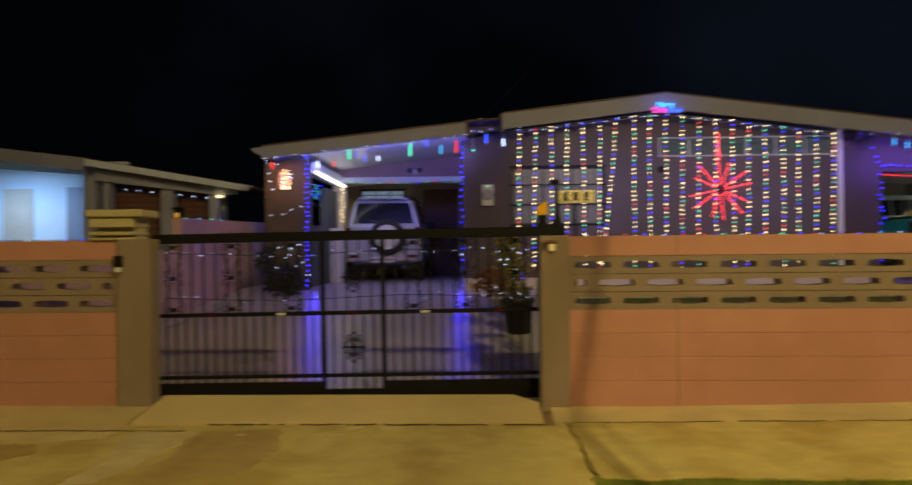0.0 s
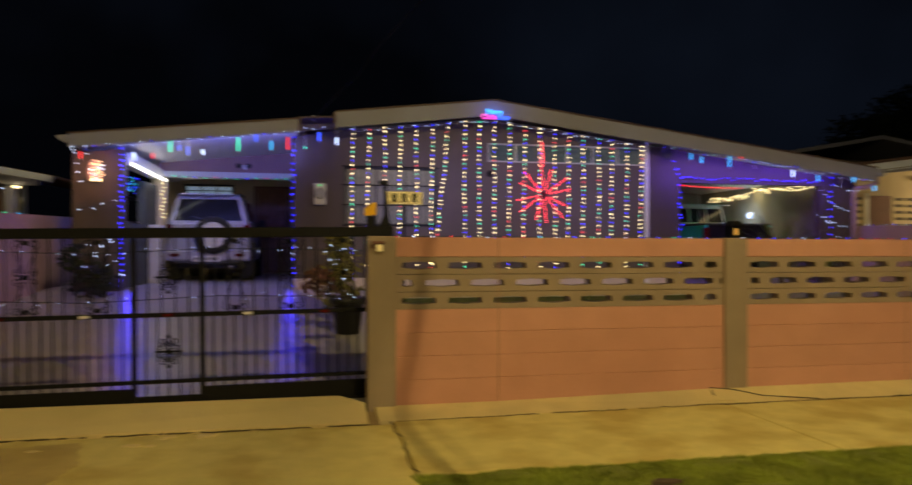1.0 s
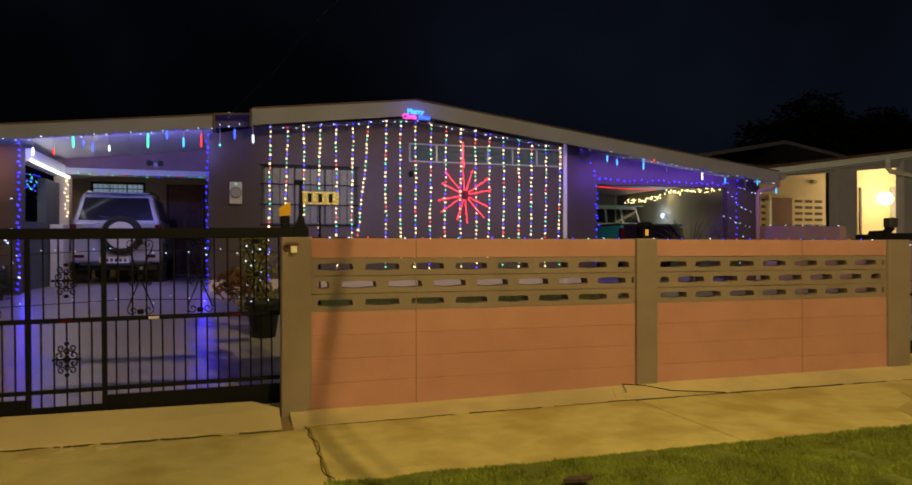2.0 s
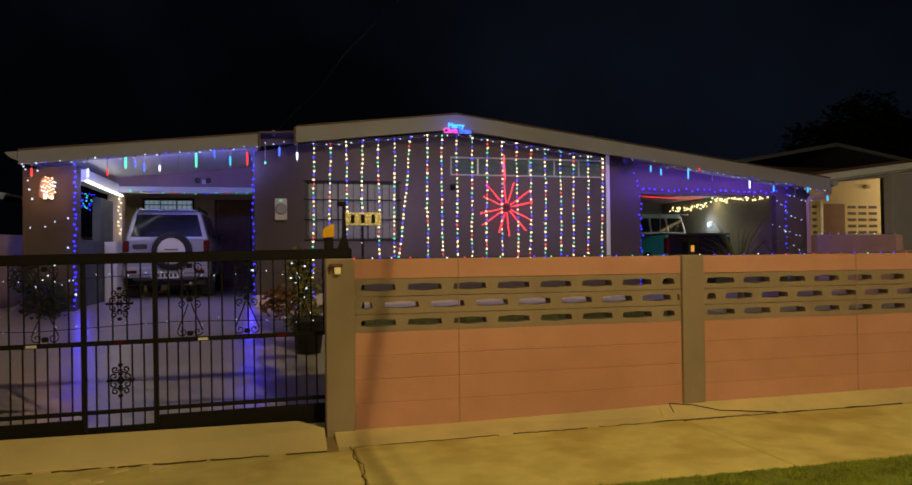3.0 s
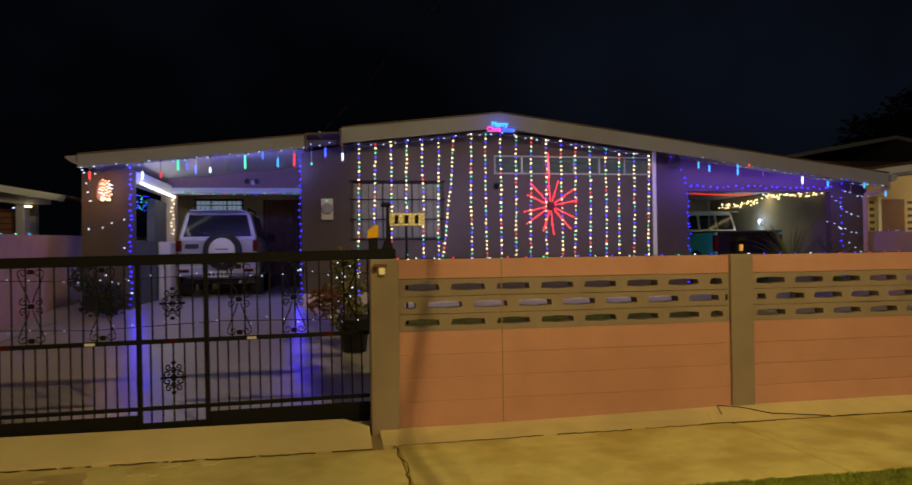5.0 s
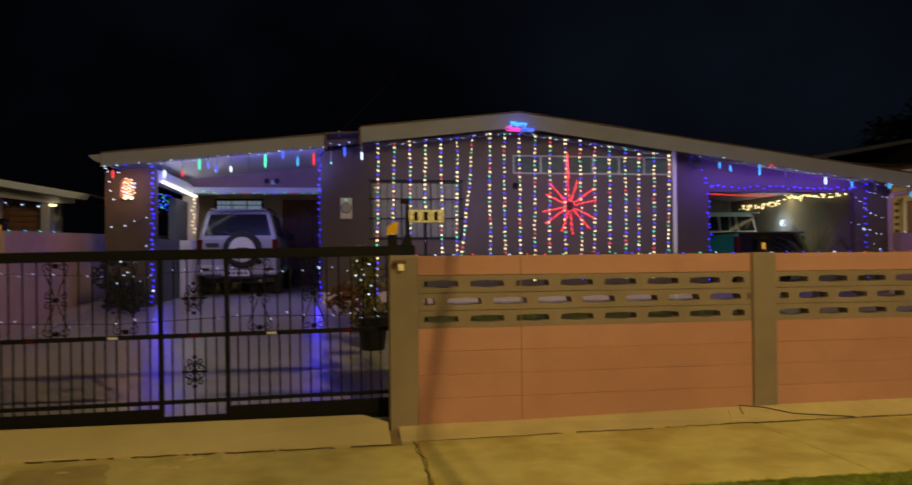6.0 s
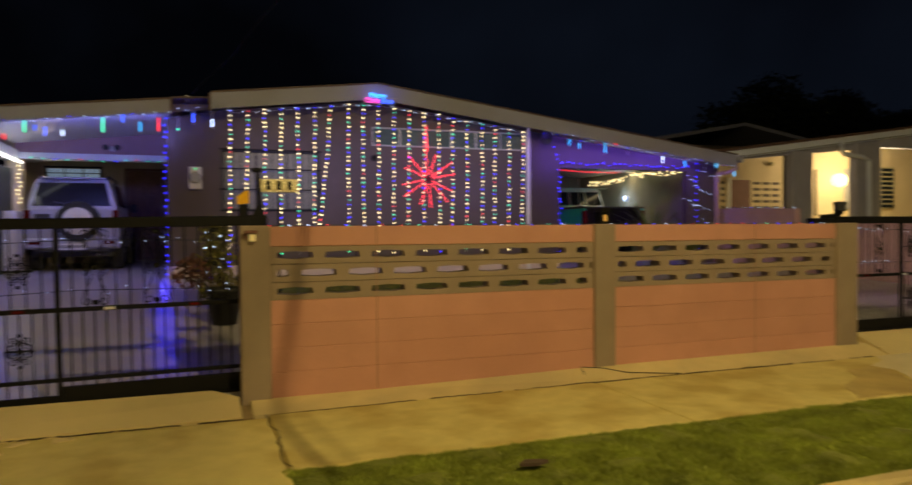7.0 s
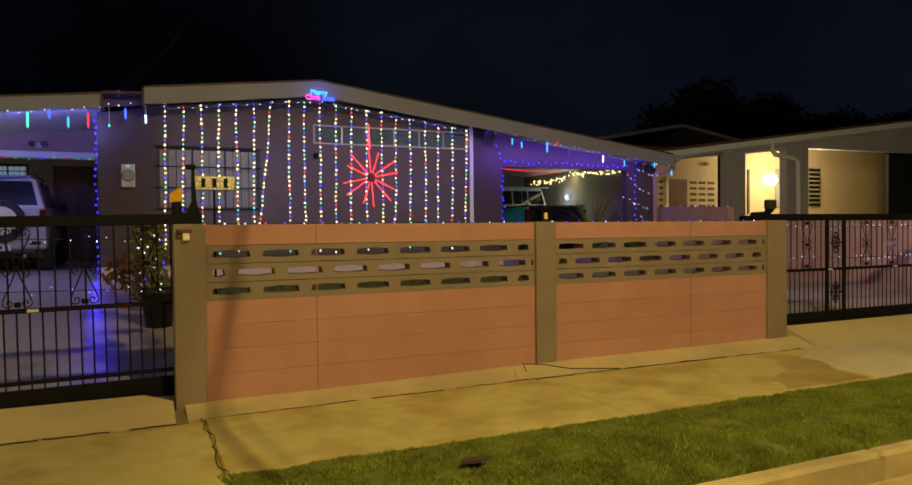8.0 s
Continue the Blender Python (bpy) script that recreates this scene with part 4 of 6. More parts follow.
part("body", B(-4.94, -4.82, 4.32, 4.44, 1.78, 1.92, 0.01), M_BLACK, ln2)
part("panel", B(-4.91, -4.85, 4.305, 4.318, 1.80, 1.87), G_LANTERN, ln2, "amber glowing panel")
part("cap", B(-4.96, -4.80, 4.30, 4.46, 1.92, 1.95, 0.01), M_BLACK, ln2)
g2 = thing("gate_opener", (6.6, 0.3, 1.41), "black gate opener block with a camera-shaped lamp", "gate opener")
part("block", B(6.22, 6.62, 0.23, 0.36, 1.40, 1.47, 0.01), M_BLACK, g2)
part("arm", prism(bmesh.new(), [(6.36, 1.47), (6.62, 1.47), (6.70, 1.53), (6.68, 1.60), (6.58, 1.52), (6.38, 1.51)], "y", 0.27, 0.32), M_BLACK, g2)
part("lamp_head", B(6.60, 6.72, 0.24, 0.34, 1.55, 1.66, 0.012), M_PLASTIC, g2)

# ---- vehicles ----


def wheel(parent, x, y, z, r, w, side):
    bm = lathe(bmesh.new(), [(r * 0.62, -w / 2), (r * 0.94, -w / 2), (r, -w * 0.32), (r, w * 0.32), (r * 0.94, w / 2), (r * 0.62, w / 2)], (x, y, z), 28, "x")
    t = part("wheel", bm, M_RUBBER, parent, "black rubber tyre")
    s = side * w / 2
    part("rim", lathe(bmesh.new(), [(r * 0.6, s * 0.6), (r * 0.58, s * 0.98), (r * 0.2, s * 0.8), (r * 0.12, s * 1.02)][:: 1 if side > 0 else 1], (x, y, z), 20, "x"), M_STEEL, t)


def shell(bm, rings):
    """A skin over rings of matching points, closed at both ends."""
    rr = [[bm.verts.new(p) for p in ring] for ring in rings]
    n = len(rr[0])
    for A, C in zip(rr, rr[1:]):
        for k in range(n):
            bm.faces.new((A[k], A[(k + 1) % n], C[(k + 1) % n], C[k]))
    bm.faces.new(rr[0][::-1])
    bm.faces.new(rr[-1])
    bmesh.ops.recalc_face_normals(bm, faces=bm.faces)
    es = [e for e in bm.edges if len(e.link_faces) == 2 and e.calc_face_angle(0) > 0.5]
    bmesh.ops.bevel(bm, geom=es, offset=0.03, segments=2, affect="EDGES", profile=0.5)
    return bm


def quad(bm, pts, d):
    """A thin plate over four corners, thickened along d."""
    lo = [bm.verts.new(p) for p in pts]
    hi = [bm.verts.new(Vector(p) + Vector(d)) for p in pts]
    n = len(pts)
    bm.faces.new(lo)
    bm.faces.new(hi[::-1])
    for i in range(n):
        bm.faces.new((lo[i], hi[i], hi[(i + 1) % n], lo[(i + 1) % n]))
    bmesh.ops.recalc_face_normals(bm, faces=bm.faces)
    return bm


def suv(cx, y, g):
    s = thing("suv", (cx, y + 1.9, g), "silver-white off-road car with a spare wheel on its tailgate", "car")
    W = 0.80

    def ring(yy, hw, z0, z1, t):
        return [(cx - hw + t, yy, g + z0), (cx + hw - t, yy, g + z0), (cx + hw, yy, g + z0 + 0.12), (cx + hw, yy, g + z1 - 0.12), (cx + hw - t * 1.4, yy, g + z1), (cx - hw + t * 1.4, yy, g + z1), (cx - hw, yy, g + z1 - 0.12), (cx - hw, yy, g + z0 + 0.12)]
    part("body", shell(bmesh.new(), [ring(y + 0.04, W - 0.02, 0.42, 1.17, 0.05), ring(y + 0.3, W, 0.40, 1.19, 0.05), ring(y + 2.5, W, 0.40, 1.17, 0.05), ring(y + 3.6, W - 0.06, 0.42, 1.05, 0.08)]), M_CAR, s, smooth=False)
    hb = [(y + 0.06, 0.775, 1.15), (y + 2.5, 0.775, 1.15)]
    ht = [(y + 0.2, 0.60, 1.735), (y + 2.0, 0.60, 1.745)]
    bm = bmesh.new()
    rings = []
    for (yb, wb, zb), (yt, wt, zt) in zip(hb, ht):
        rings.append([(cx - wb, yb, g + zb), (cx + wb, yb, g + zb), (cx + wt + 0.03, yt, g + zt - 0.05), (cx + wt - 0.05, yt, g + zt + 0.01), (cx - wt + 0.05, yt, g + zt + 0.01), (cx - wt - 0.03, yt, g + zt - 0.05)])
    cabin = part("cabin", shell(bm, rings), M_CAR, s)
    rg = [(cx - 0.66, y + 0.075, g + 1.22), (cx + 0.66, y + 0.075, g + 1.22), (cx + 0.555, y + 0.172, g + 1.66), (cx - 0.555, y + 0.172, g + 1.66)]
    part("rear_window", quad(bmesh.new(), rg, (0, -0.012, 0)), M_TINT, cabin, "tinted rear window")
    for sd in (-1, 1):
        for a, b in ((0.25, 0.85), (0.95, 1.75)):
            pts = [(cx + sd * 0.765, y + a + 0.02, g + 1.22), (cx + sd * 0.765, y + b + 0.1, g + 1.22), (cx + sd * 0.66, y + b, g + 1.66), (cx + sd * 0.66, y + a + 0.1, g + 1.66)]
            part("side_window", quad(bmesh.new(), pts, (sd * 0.012, 0, 0)), M_TINT, cabin, "tinted side window")
        part("tail_lamp", B(cx + sd * 0.74 - 0.055, cx + sd * 0.74 + 0.055, y + 0.012, y + 0.06, g + 0.92, g + 1.14, 0.012), M_TAIL, s, "red tail lamp")
        part("bumper_lamp", B(cx + sd * 0.62 - 0.09, cx + sd * 0.62 + 0.09, y - 0.075, y - 0.055, g + 0.50, g + 0.56, 0.006), M_TAIL, s)
        rl = bmesh.new()
        tube(rl, [(cx + sd * 0.57, y + 0.35, g + 1.74), (cx + sd * 0.57, y + 0.42, g + 1.80), (cx + sd * 0.57, y + 1.8, g + 1.80), (cx + sd * 0.57, y + 1.9, g + 1.74)], 0.018, 6)
        part("roof_rail", rl, M_PLASTIC, s)
        part("fender_flare", B(cx + sd * 0.81 - 0.03, cx + sd * 0.81 + 0.03, y + 0.3, y + 1.1, g + 0.62, g + 0.78, 0.02), M_PLASTIC, s)
        part("mirror", B(cx + sd * 0.88 - 0.08, cx + sd * 0.88 + 0.08, y + 2.2, y + 2.3, g + 1.15, g + 1.33, 0.03), M_PLASTIC, s)
        for yy in (y + 0.7, y + 2.9):
            wheel(s, cx + sd * 0.70, yy, g + 0.35, 0.35, 0.24, sd)
    part("rear_bumper", B(cx - 0.80, cx + 0.80, y - 0.06, y + 0.12, g + 0.42, g + 0.62, 0.03), M_CAR, s)
    part("bumper_step", B(cx - 0.6, cx + 0.6, y - 0.065, y + 0.1, g + 0.36, g + 0.42, 0.01), M_PLASTIC, s)
    part("tailgate_handle", B(cx - 0.62, cx - 0.36, y + 0.01, y + 0.045, g + 0.98, g + 1.07, 0.012), M_PLASTIC, s, "dark recessed tailgate handle")
    sp = (cx + 0.12, y - 0.02, g + 0.93)
    tyre = part("spare_wheel", lathe(bmesh.new(), [(0.20, 0.03), (0.34, 0.03), (0.37, -0.03), (0.37, -0.14), (0.34, -0.19), (0.26, -0.2)], sp, 32, "y"), M_RUBBER, s, "black spare tyre on the tailgate")
    part("wheel_cover", lathe(bmesh.new(), [(0.255, -0.15), (0.255, -0.2), (0.24, -0.212), (0.05, -0.214)], sp, 32, "y"), M_METER, tyre, "silver spare wheel cover")
    part("cover_badge", B(sp[0] - 0.12, sp[0] + 0.12, sp[1] - 0.226, sp[1] - 0.221, sp[2] + 0.02, sp[2] + 0.04), M_PLASTIC, tyre)
    pt = part("number_plate", B(cx - 0.28, cx + 0.24, y - 0.075, y - 0.062, g + 0.40, g + 0.515, 0.004), M_PLATE, s, "white number plate with plain dark bars")
    for i in range(6):
        x = cx - 0.24 + i * 0.078
        part("plate_bar", B(x, x + 0.045, y - 0.079, y - 0.0752, g + 0.425, g + 0.49), M_PLASTIC, pt)
    part("roof_spoiler", B(cx - 0.56, cx + 0.56, y + 0.1, y + 0.3, g + 1.73, g + 1.76, 0.008), M_CAR, s)
    part("exhaust", tube(bmesh.new(), [(cx + 0.45, y - 0.06, g + 0.3), (cx + 0.45, y + 0.5, g + 0.3)], 0.03, 8), M_STEEL, s)
    part("underbody", B(cx - 0.7, cx + 0.7, y + 0.2, y + 3.5, g + 0.26, g + 0.44), M_PLASTIC, s)
    part("wiper", tube(bmesh.new(), [(cx + 0.05, y + 0.06, g + 1.22), (cx - 0.3, y + 0.075, g + 1.3)], 0.008, 5), M_PLASTIC, cabin)
    return s


suv(-2.52, 9.0, yard_z(9))


def pickup(x, y, g):
    """Rear left corner at x, y; the nose points into the carport."""
    t = thing("pickup_truck", (x + 0.8, y + 2, g), "teal double-cab pickup truck, its tailgate blackened for shade", "truck")
    w = 1.62
    bed = bmesh.new()
    box(bed, x, x + 0.07, y, y + 1.6, g + 0.5, g + 1.2, 0.02)
    box(bed, x + w - 0.07, x + w, y, y + 1.6, g + 0.5, g + 1.2, 0.02)
    box(bed, x + 0.07, x + w - 0.07, y, y + 1.6, g + 0.5, g + 0.7)
    part("bed", bed, M_TEAL, t)
    part("bed_rail", tube(bmesh.new(), [(x + 0.035, y + 0.02, g + 1.215), (x + 0.035, y + 1.6, g + 1.215)], 0.03, 8), M_PLASTIC, t)
    # black instead of teal: the shade on the tailgate is put into its colour
    part("tailgate", B(x + 0.07, x + w - 0.07, y, y + 0.06, g + 0.62, g + 1.2, 0.012), M_BLACK, t, "tailgate blackened for the shade on it")
    part("tailgate_cap", B(x, x + w, y - 0.012, y + 0.09, g + 1.2, g + 1.235, 0.008), M_PLASTIC, t)
    part("body", shell(bmesh.new(), [[(x + 0.02, yy, g + 0.5), (x + w - 0.02, yy, g + 0.5), (x + w, yy, g + 0.8), (x + w - 0.03, yy, g + h), (x + 0.03, yy, g + h), (x, yy, g + 0.8)] for yy, h in ((y + 1.61, 1.22), (y + 3.2, 1.2), (y + 3.68, 1.0))]), M_TEAL, t)
    cab = [[(x + 0.05, yb, g + 1.2), (x + w - 0.05, yb, g + 1.2), (x + w - 0.11, yt, g + 1.70), (x + w - 0.20, yt, g + 1.77), (x + 0.20, yt, g + 1.77), (x + 0.11, yt, g + 1.70)] for yb, yt in ((y + 1.63, y + 1.78), (y + 3.2, y + 2.7))]
    c = part("cab", shell(bmesh.new(), cab), M_METER, t, "pale cab roof and pillars")
    for i in range(3):
        a, b = lerp(x + 0.1, x + w - 0.1, i / 3) + 0.035, lerp(x + 0.1, x + w - 0.1, (i + 1) / 3) - 0.035
        part("rear_window", quad(bmesh.new(), [(a, y + 1.66, g + 1.32), (b, y + 1.66, g + 1.32), (lerp(x + w / 2, b, 0.94), y + 1.755, g + 1.66), (lerp(x + w / 2, a, 0.94), y + 1.755, g + 1.66)], (0, -0.02, 0)), M_TINT, c, "tinted rear window pane")
    part("side_window", quad(bmesh.new(), [(x + 0.06, y + 1.8, g + 1.27), (x + 0.06, y + 2.9, g + 1.27), (x + 0.16, y + 2.6, g + 1.65), (x + 0.16, y + 1.9, g + 1.65)], (-0.02, 0, 0)), M_TINT, c, "tinted side window")
    for xx in (x + 0.75,):
        part("rack_post", tube(bmesh.new(), [(xx, y + 1.52, g + 1.2), (xx, y + 1.52, g + 2.0)], 0.014, 6), M_STEEL, t)
    part("rack_bar", tube(bmesh.new(), [(x + 0.1, y + 1.52, g + 1.74), (x + w - 0.1, y + 1.52, g + 1.74)], 0.014, 6), M_STEEL, t)
    part("rear_bumper", B(x + 0.02, x + w - 0.02, y - 0.12, y, g + 0.42, g + 0.58, 0.02), M_PLASTIC, t)
    for xx in (x + 0.04, x + w - 0.04):
        part("tail_lamp", B(xx - 0.045, xx + 0.045, y - 0.02, y + 0.1, g + 0.78, g + 1.14, 0.012), M_TAIL, t, "red tail lamp")
    for yy in (y + 0.8, y + 2.95):
        for xx, sd in ((x + 0.10, -1), (x + w - 0.10, 1)):
            wheel(t, xx, yy, g + 0.34, 0.34, 0.22, sd)
        part("wheel_arch", lathe(bmesh.new(), [(0.40, -0.012), (0.40, 0.012)], (x, yy, g + 0.42), 24, "x"), M_PLASTIC, t)
    return t


pickup(7.98, 8.3, yard_z(9))

# ---- light strings ----


def along(pts, gap):
    """Points at even gaps along a bent line."""
    pts = [Vector(p) for p in pts]
    out, left = [], 0.0
    for a, b in zip(pts, pts[1:]):
        d = (b - a).length
        t = left
        while t <= d:
            out.append(a.lerp(b, t / d))
            t += gap
        left = t - d
    return out


def sag(a, b, n, dip):
    a, b = Vector(a), Vector(b)
    return [a.lerp(b, i / n) - Vector((0, 0, dip * math.sin(math.pi * i / n))) for i in range(n + 1)]


BULBS = {}


def one_bulb(parent, c, r, material, tall=1.0):
    """One round bulb on mesh data shared by its colour."""
    if material.name not in BULBS:
        bm = bmesh.new()
        bulb(bm, (0, 0, 0), 1.0)
        BULBS[material.name] = mesh_of("bulb", bm, material)
    ob = piece("bulb", BULBS[material.name], parent, c)
    ob.scale = (r, r, r * tall)
    return ob


def light_string(pts, gap, mats, pick, r, label, group="", wire=M_WIRE, wobble=0.0, seed=0, tall=1.0, name="light_string", wire_r=0.003):
    rr = random.Random(seed)
    t = thing(name, pts[0], label, "string lights", group)
    part("wire", tube(bmesh.new(), pts, wire_r, 4), wire, t)
    for i, p in enumerate(along(pts, gap)):
        q = p + Vector((rr.uniform(-wobble, wobble), -0.012, rr.uniform(-wobble, wobble)))
        size = r * rr.uniform(0.85, 1.15)
        one_bulb(t, q, size, mats[pick(i, rr)], tall)
    return t


MULTI = [G_WARM, G_GREEN, G_BLUE, G_RED]
CYCLE = [0, 2, 0, 1, 0, 2, 0, 3, 0, 1, 2, 0]
SX = [0.205, 0.485, 0.765, 1.035, 1.315, 1.60, 1.875, 2.185, 2.45, 2.73, 3.015, 3.295, 3.57, 3.86, 4.14, 4.42, 4.72, 4.985, 5.28, 5.565]
for i, x in enumerate(SX):
    rr = random.Random(100 + i)
    ztop = min(low(x) - 0.02, 3.58) - rr.uniform(0.0, 0.04)
    xb = 1.60 if i == 6 else x + rr.uniform(-0.05, 0.03)
    pts = []
    for k in range(9):
        f = k / 8
        pts.append(Vector((lerp(x, xb, f ** 1.3) + rr.uniform(-0.012, 0.012), FY - 0.05, lerp(ztop, 0.95, f))))
    off = rr.randrange(12)
    light_string(pts, 0.076, MULTI, lambda n, q, o=off: CYCLE[(n + o) % 12] if q.random() > 0.10 else 0, 0.0150, "hanging strand of warm white and coloured bulbs on the house front", "light curtain strands", M_WWIRE, 0.006, 40 + i)
# header wire of the curtain, draped under the fascia
hp = []
for i in range(len(SX) - 1):
    a, b = SX[i], SX[i + 1]
    hp += sag((a, FY - 0.06, low(a) - 0.02), (b, FY - 0.06, low(b) - 0.02), 4, 0.05)[:-1]
light_string(hp, 0.23, [G_ICE], lambda n, q: 0, 0.010, "draped header wire with small cool white bulbs", wire=M_WWIRE, seed=3)
# red starburst with its drop
st = thing("star_light", (3.65, FY - 0.06, 2.29), "red bulb starburst hung on a lit red drop", "star light")
C = Vector((3.65, FY - 0.07, 2.29))
for k in range(12):
    a = math.radians(98 + 30 * k + (4 if k % 2 else -3))
    d = Vector((math.cos(a), 0, math.sin(a)))
    L = 0.53 + 0.03 * math.sin(k * 2.1)
    ray = part("ray", tube(bmesh.new(), [C + d * 0.04, C + d * L], 0.005, 4), M_TAIL, st)
    for p in along([C + d * 0.10, C + d * L], 0.037):
        one_bulb(ray, p, 0.0112, G_STAR)
for p in along([C + Vector((-0.02, 0, 0.52)), C + Vector((-0.04, 0, 0.95))], 0.033):
    one_bulb(st, p, 0.0120, G_STAR)
part("hub", lathe(bmesh.new(), [(0.05, -0.02), (0.06, 0.0), (0.05, 0.02)], C, 14, "y"), M_TAIL, st)
# greeting sign at the gable
ms = thing("greeting_sign", (2.6, 5.97, 3.5), "small neon greeting sign in cyan, pink and blue letters", "sign")


def word(text, size, x, z, material, name):
    cu = bpy.data.curves.new(name, "FONT")
    cu.body, cu.size, cu.extrude, cu.align_x, cu.bevel_depth = text, size, 0.006, "CENTER", 0.003
    tmp = bpy.data.objects.new("tmp", cu)
    scene.collection.objects.link(tmp)
    dg = bpy.context.evaluated_depsgraph_get()
    me = bpy.data.meshes.new_from_object(tmp.evaluated_get(dg))
    bpy.data.objects.remove(tmp)
    me.transform(Matrix.Translation(Vector((x, 5.955, z)) - BASE[ms.name]) @ Matrix.Rotation(math.pi / 2, 4, "X"))
    me.materials.clear()
    me.materials.append(material)
    ob = new(name, me)
    ob.parent = ms
    return ob


word("Merry", 0.115, 2.60, 3.63, G_CYAN, "letters")
word("Chris", 0.115, 2.50, 3.54, G_PINK, "letters")
word("tmas", 0.115, 2.76, 3.54, G_NBLUE, "letters")
for z in (3.535, 3.63):
    part("support_wire", tube(bmesh.new(), [(2.38, 5.97, z), (2.95, 5.97, z)], 0.003, 4), M_WWIRE, ms)
for x in (2.45, 2.62, 2.85):
    part("support_wire", tube(bmesh.new(), [(x, 5.97, 3.5), (x, 6.015, 3.62)], 0.003, 4), M_WWIRE, ms)
# icicle drops and beads along both fascias
ICE = [G_ICE, G_BLUE]
light_string([(-4.1, 6.0, roof_west(-4.1) - 0.245), (-0.7, 6.0, roof_west(-0.7) - 0.245)], 0.17, ICE, lambda n, q: 1 if n % 5 == 2 else 0, 0.0095, "string of cool white and blue beads under the fascia", "eave strings", seed=5, wobble=0.025)
light_string([(-0.6, 6.2, 3.30), (0.2, 6.2, 3.38)], 0.16, ICE, lambda n, q: 0, 0.0095, "string of cool white beads under the fascia", "eave strings", seed=6, wobble=0.02)
light_string([(5.8, 6.0, roof_main(5.8) - 0.31), (10.2, 6.0, roof_main(10.2) - 0.31)], 0.15, ICE, lambda n, q: 1 if q.random() < 0.35 else 0, 0.0085, "string of cool white and blue beads under the fascia", "eave strings", seed=7, wobble=0.04)


def meteor(x, ztop, z1, z0, material, y=5.99):
    """A clear tube hung from ztop, lit between z1 and z0."""
    t = thing("meteor_tube", (x, y, z0 - 0.03), "hanging clear meteor tube with coloured light", "light tube", "meteor tubes")
    part("tube", tube(bmesh.new(), [(x, y, ztop), (x, y, z0 - 0.03)], 0.0055, 6), M_WWIRE, t)
    part("cap", tube(bmesh.new(), [(x, y, ztop - 0.03), (x, y, ztop)], 0.009, 6), M_PLASTIC, t)
    if material:
        part("lit_core", tube(bmesh.new(), [(x, y - 0.004, z1), (x, y - 0.004, z1 - 0.02), (x, y - 0.004, z0 + 0.02), (x, y - 0.004, z0)], 0.0135, 8), material, t, "glowing core")


for x, z1, z0, m in ((-3.97, 2.80, 2.69, G_RED), (-3.197, 2.81, 2.69, G_ICE), (-2.926, 2.80, 2.715, G_RED), (-2.667, 3.0, 2.835, G_GREEN), (-2.531, 2.94, 2.86, G_NBLUE), (-2.402, 2.92, 2.79, G_NBLUE), (-2.176, 2.88, 2.80, G_ICE), (-1.90, 3.0, 2.86, None), (-1.636, 3.09, 2.875, G_GREEN), (-1.362, 3.15, 3.03, G_NBLUE), (-1.122, 3.05, 2.905, G_CYAN), (-0.861, 3.12, 2.92, G_RED)):
    meteor(x, roof_west(x) - 0.222, z1, z0, m)
for x, z1, z0, m in ((-0.588, 3.0, 2.99, G_GREEN), (-0.36, 3.26, 3.12, G_NBLUE)):
    meteor(x, 3.33, z1, z0, m, 6.262)
meteor(-0.077, roof_main(-0.077) - 0.272, 3.14, 3.02, G_ICE)
for x, z1, z0, m in ((6.32, 3.06, 2.95, G_CYAN), (6.53, 3.0, 2.89, G_CYAN), (7.10, 3.03, 2.83, G_CYAN), (7.335, 3.03, 2.98, G_RED), (7.617, 2.95, 2.83, None), (8.425, 2.81, 2.67, G_ICE), (8.96, 2.725, 2.61, G_CYAN), (9.45, 2.70, 2.58, None), (9.74, 2.70, 2.60, G_CYAN), (10.2, 2.54, 2.44, G_CYAN)):
    meteor(x, roof_main(x) - 0.272, z1, z0, m)
# blue strings on the columns and round the east opening
BL = "dense blue light string wound down the column edge"
light_string([(-3.49, 6.44, 3.0), (-3.49, 6.44, 0.66)], 0.085, [G_BLUE, G_ICE], lambda n, q: 1 if q.random() < 0.08 else 0, 0.0165, BL, "blue strings", seed=21, wobble=0.018)
light_string([(-0.79, 6.44, 3.2), (-0.79, 6.44, 0.66)], 0.11, [G_BLUE, G_ICE], lambda n, q: 1 if q.random() < 0.05 else 0, 0.0155, BL, "blue strings", seed=22, wobble=0.02)
light_string([(6.36, 6.44, 2.62), (6.34, 6.44, 0.8)], 0.105, [G_BLUE], lambda n, q: 0, 0.0155, BL, "blue strings", seed=23, wobble=0.04)
light_string([(6.2, 6.44, 2.95), (6.34, 6.44, 2.66), (9.42, 6.44, 2.64)], 0.13, [G_BLUE], lambda n, q: 0, 0.0135, "blue light string along the carport lintel", "blue strings", seed=24, wobble=0.025)
light_string([(9.62, 6.44, 2.7), (9.58, 6.44, 2.0), (9.66, 6.44, 0.9)], 0.12, [G_BLUE, G_ICE], lambda n, q: 1 if q.random() < 0.15 else 0, 0.015, BL, "blue strings", seed=25, wobble=0.03)
WH = "loose string of small cool white bulbs across the column"
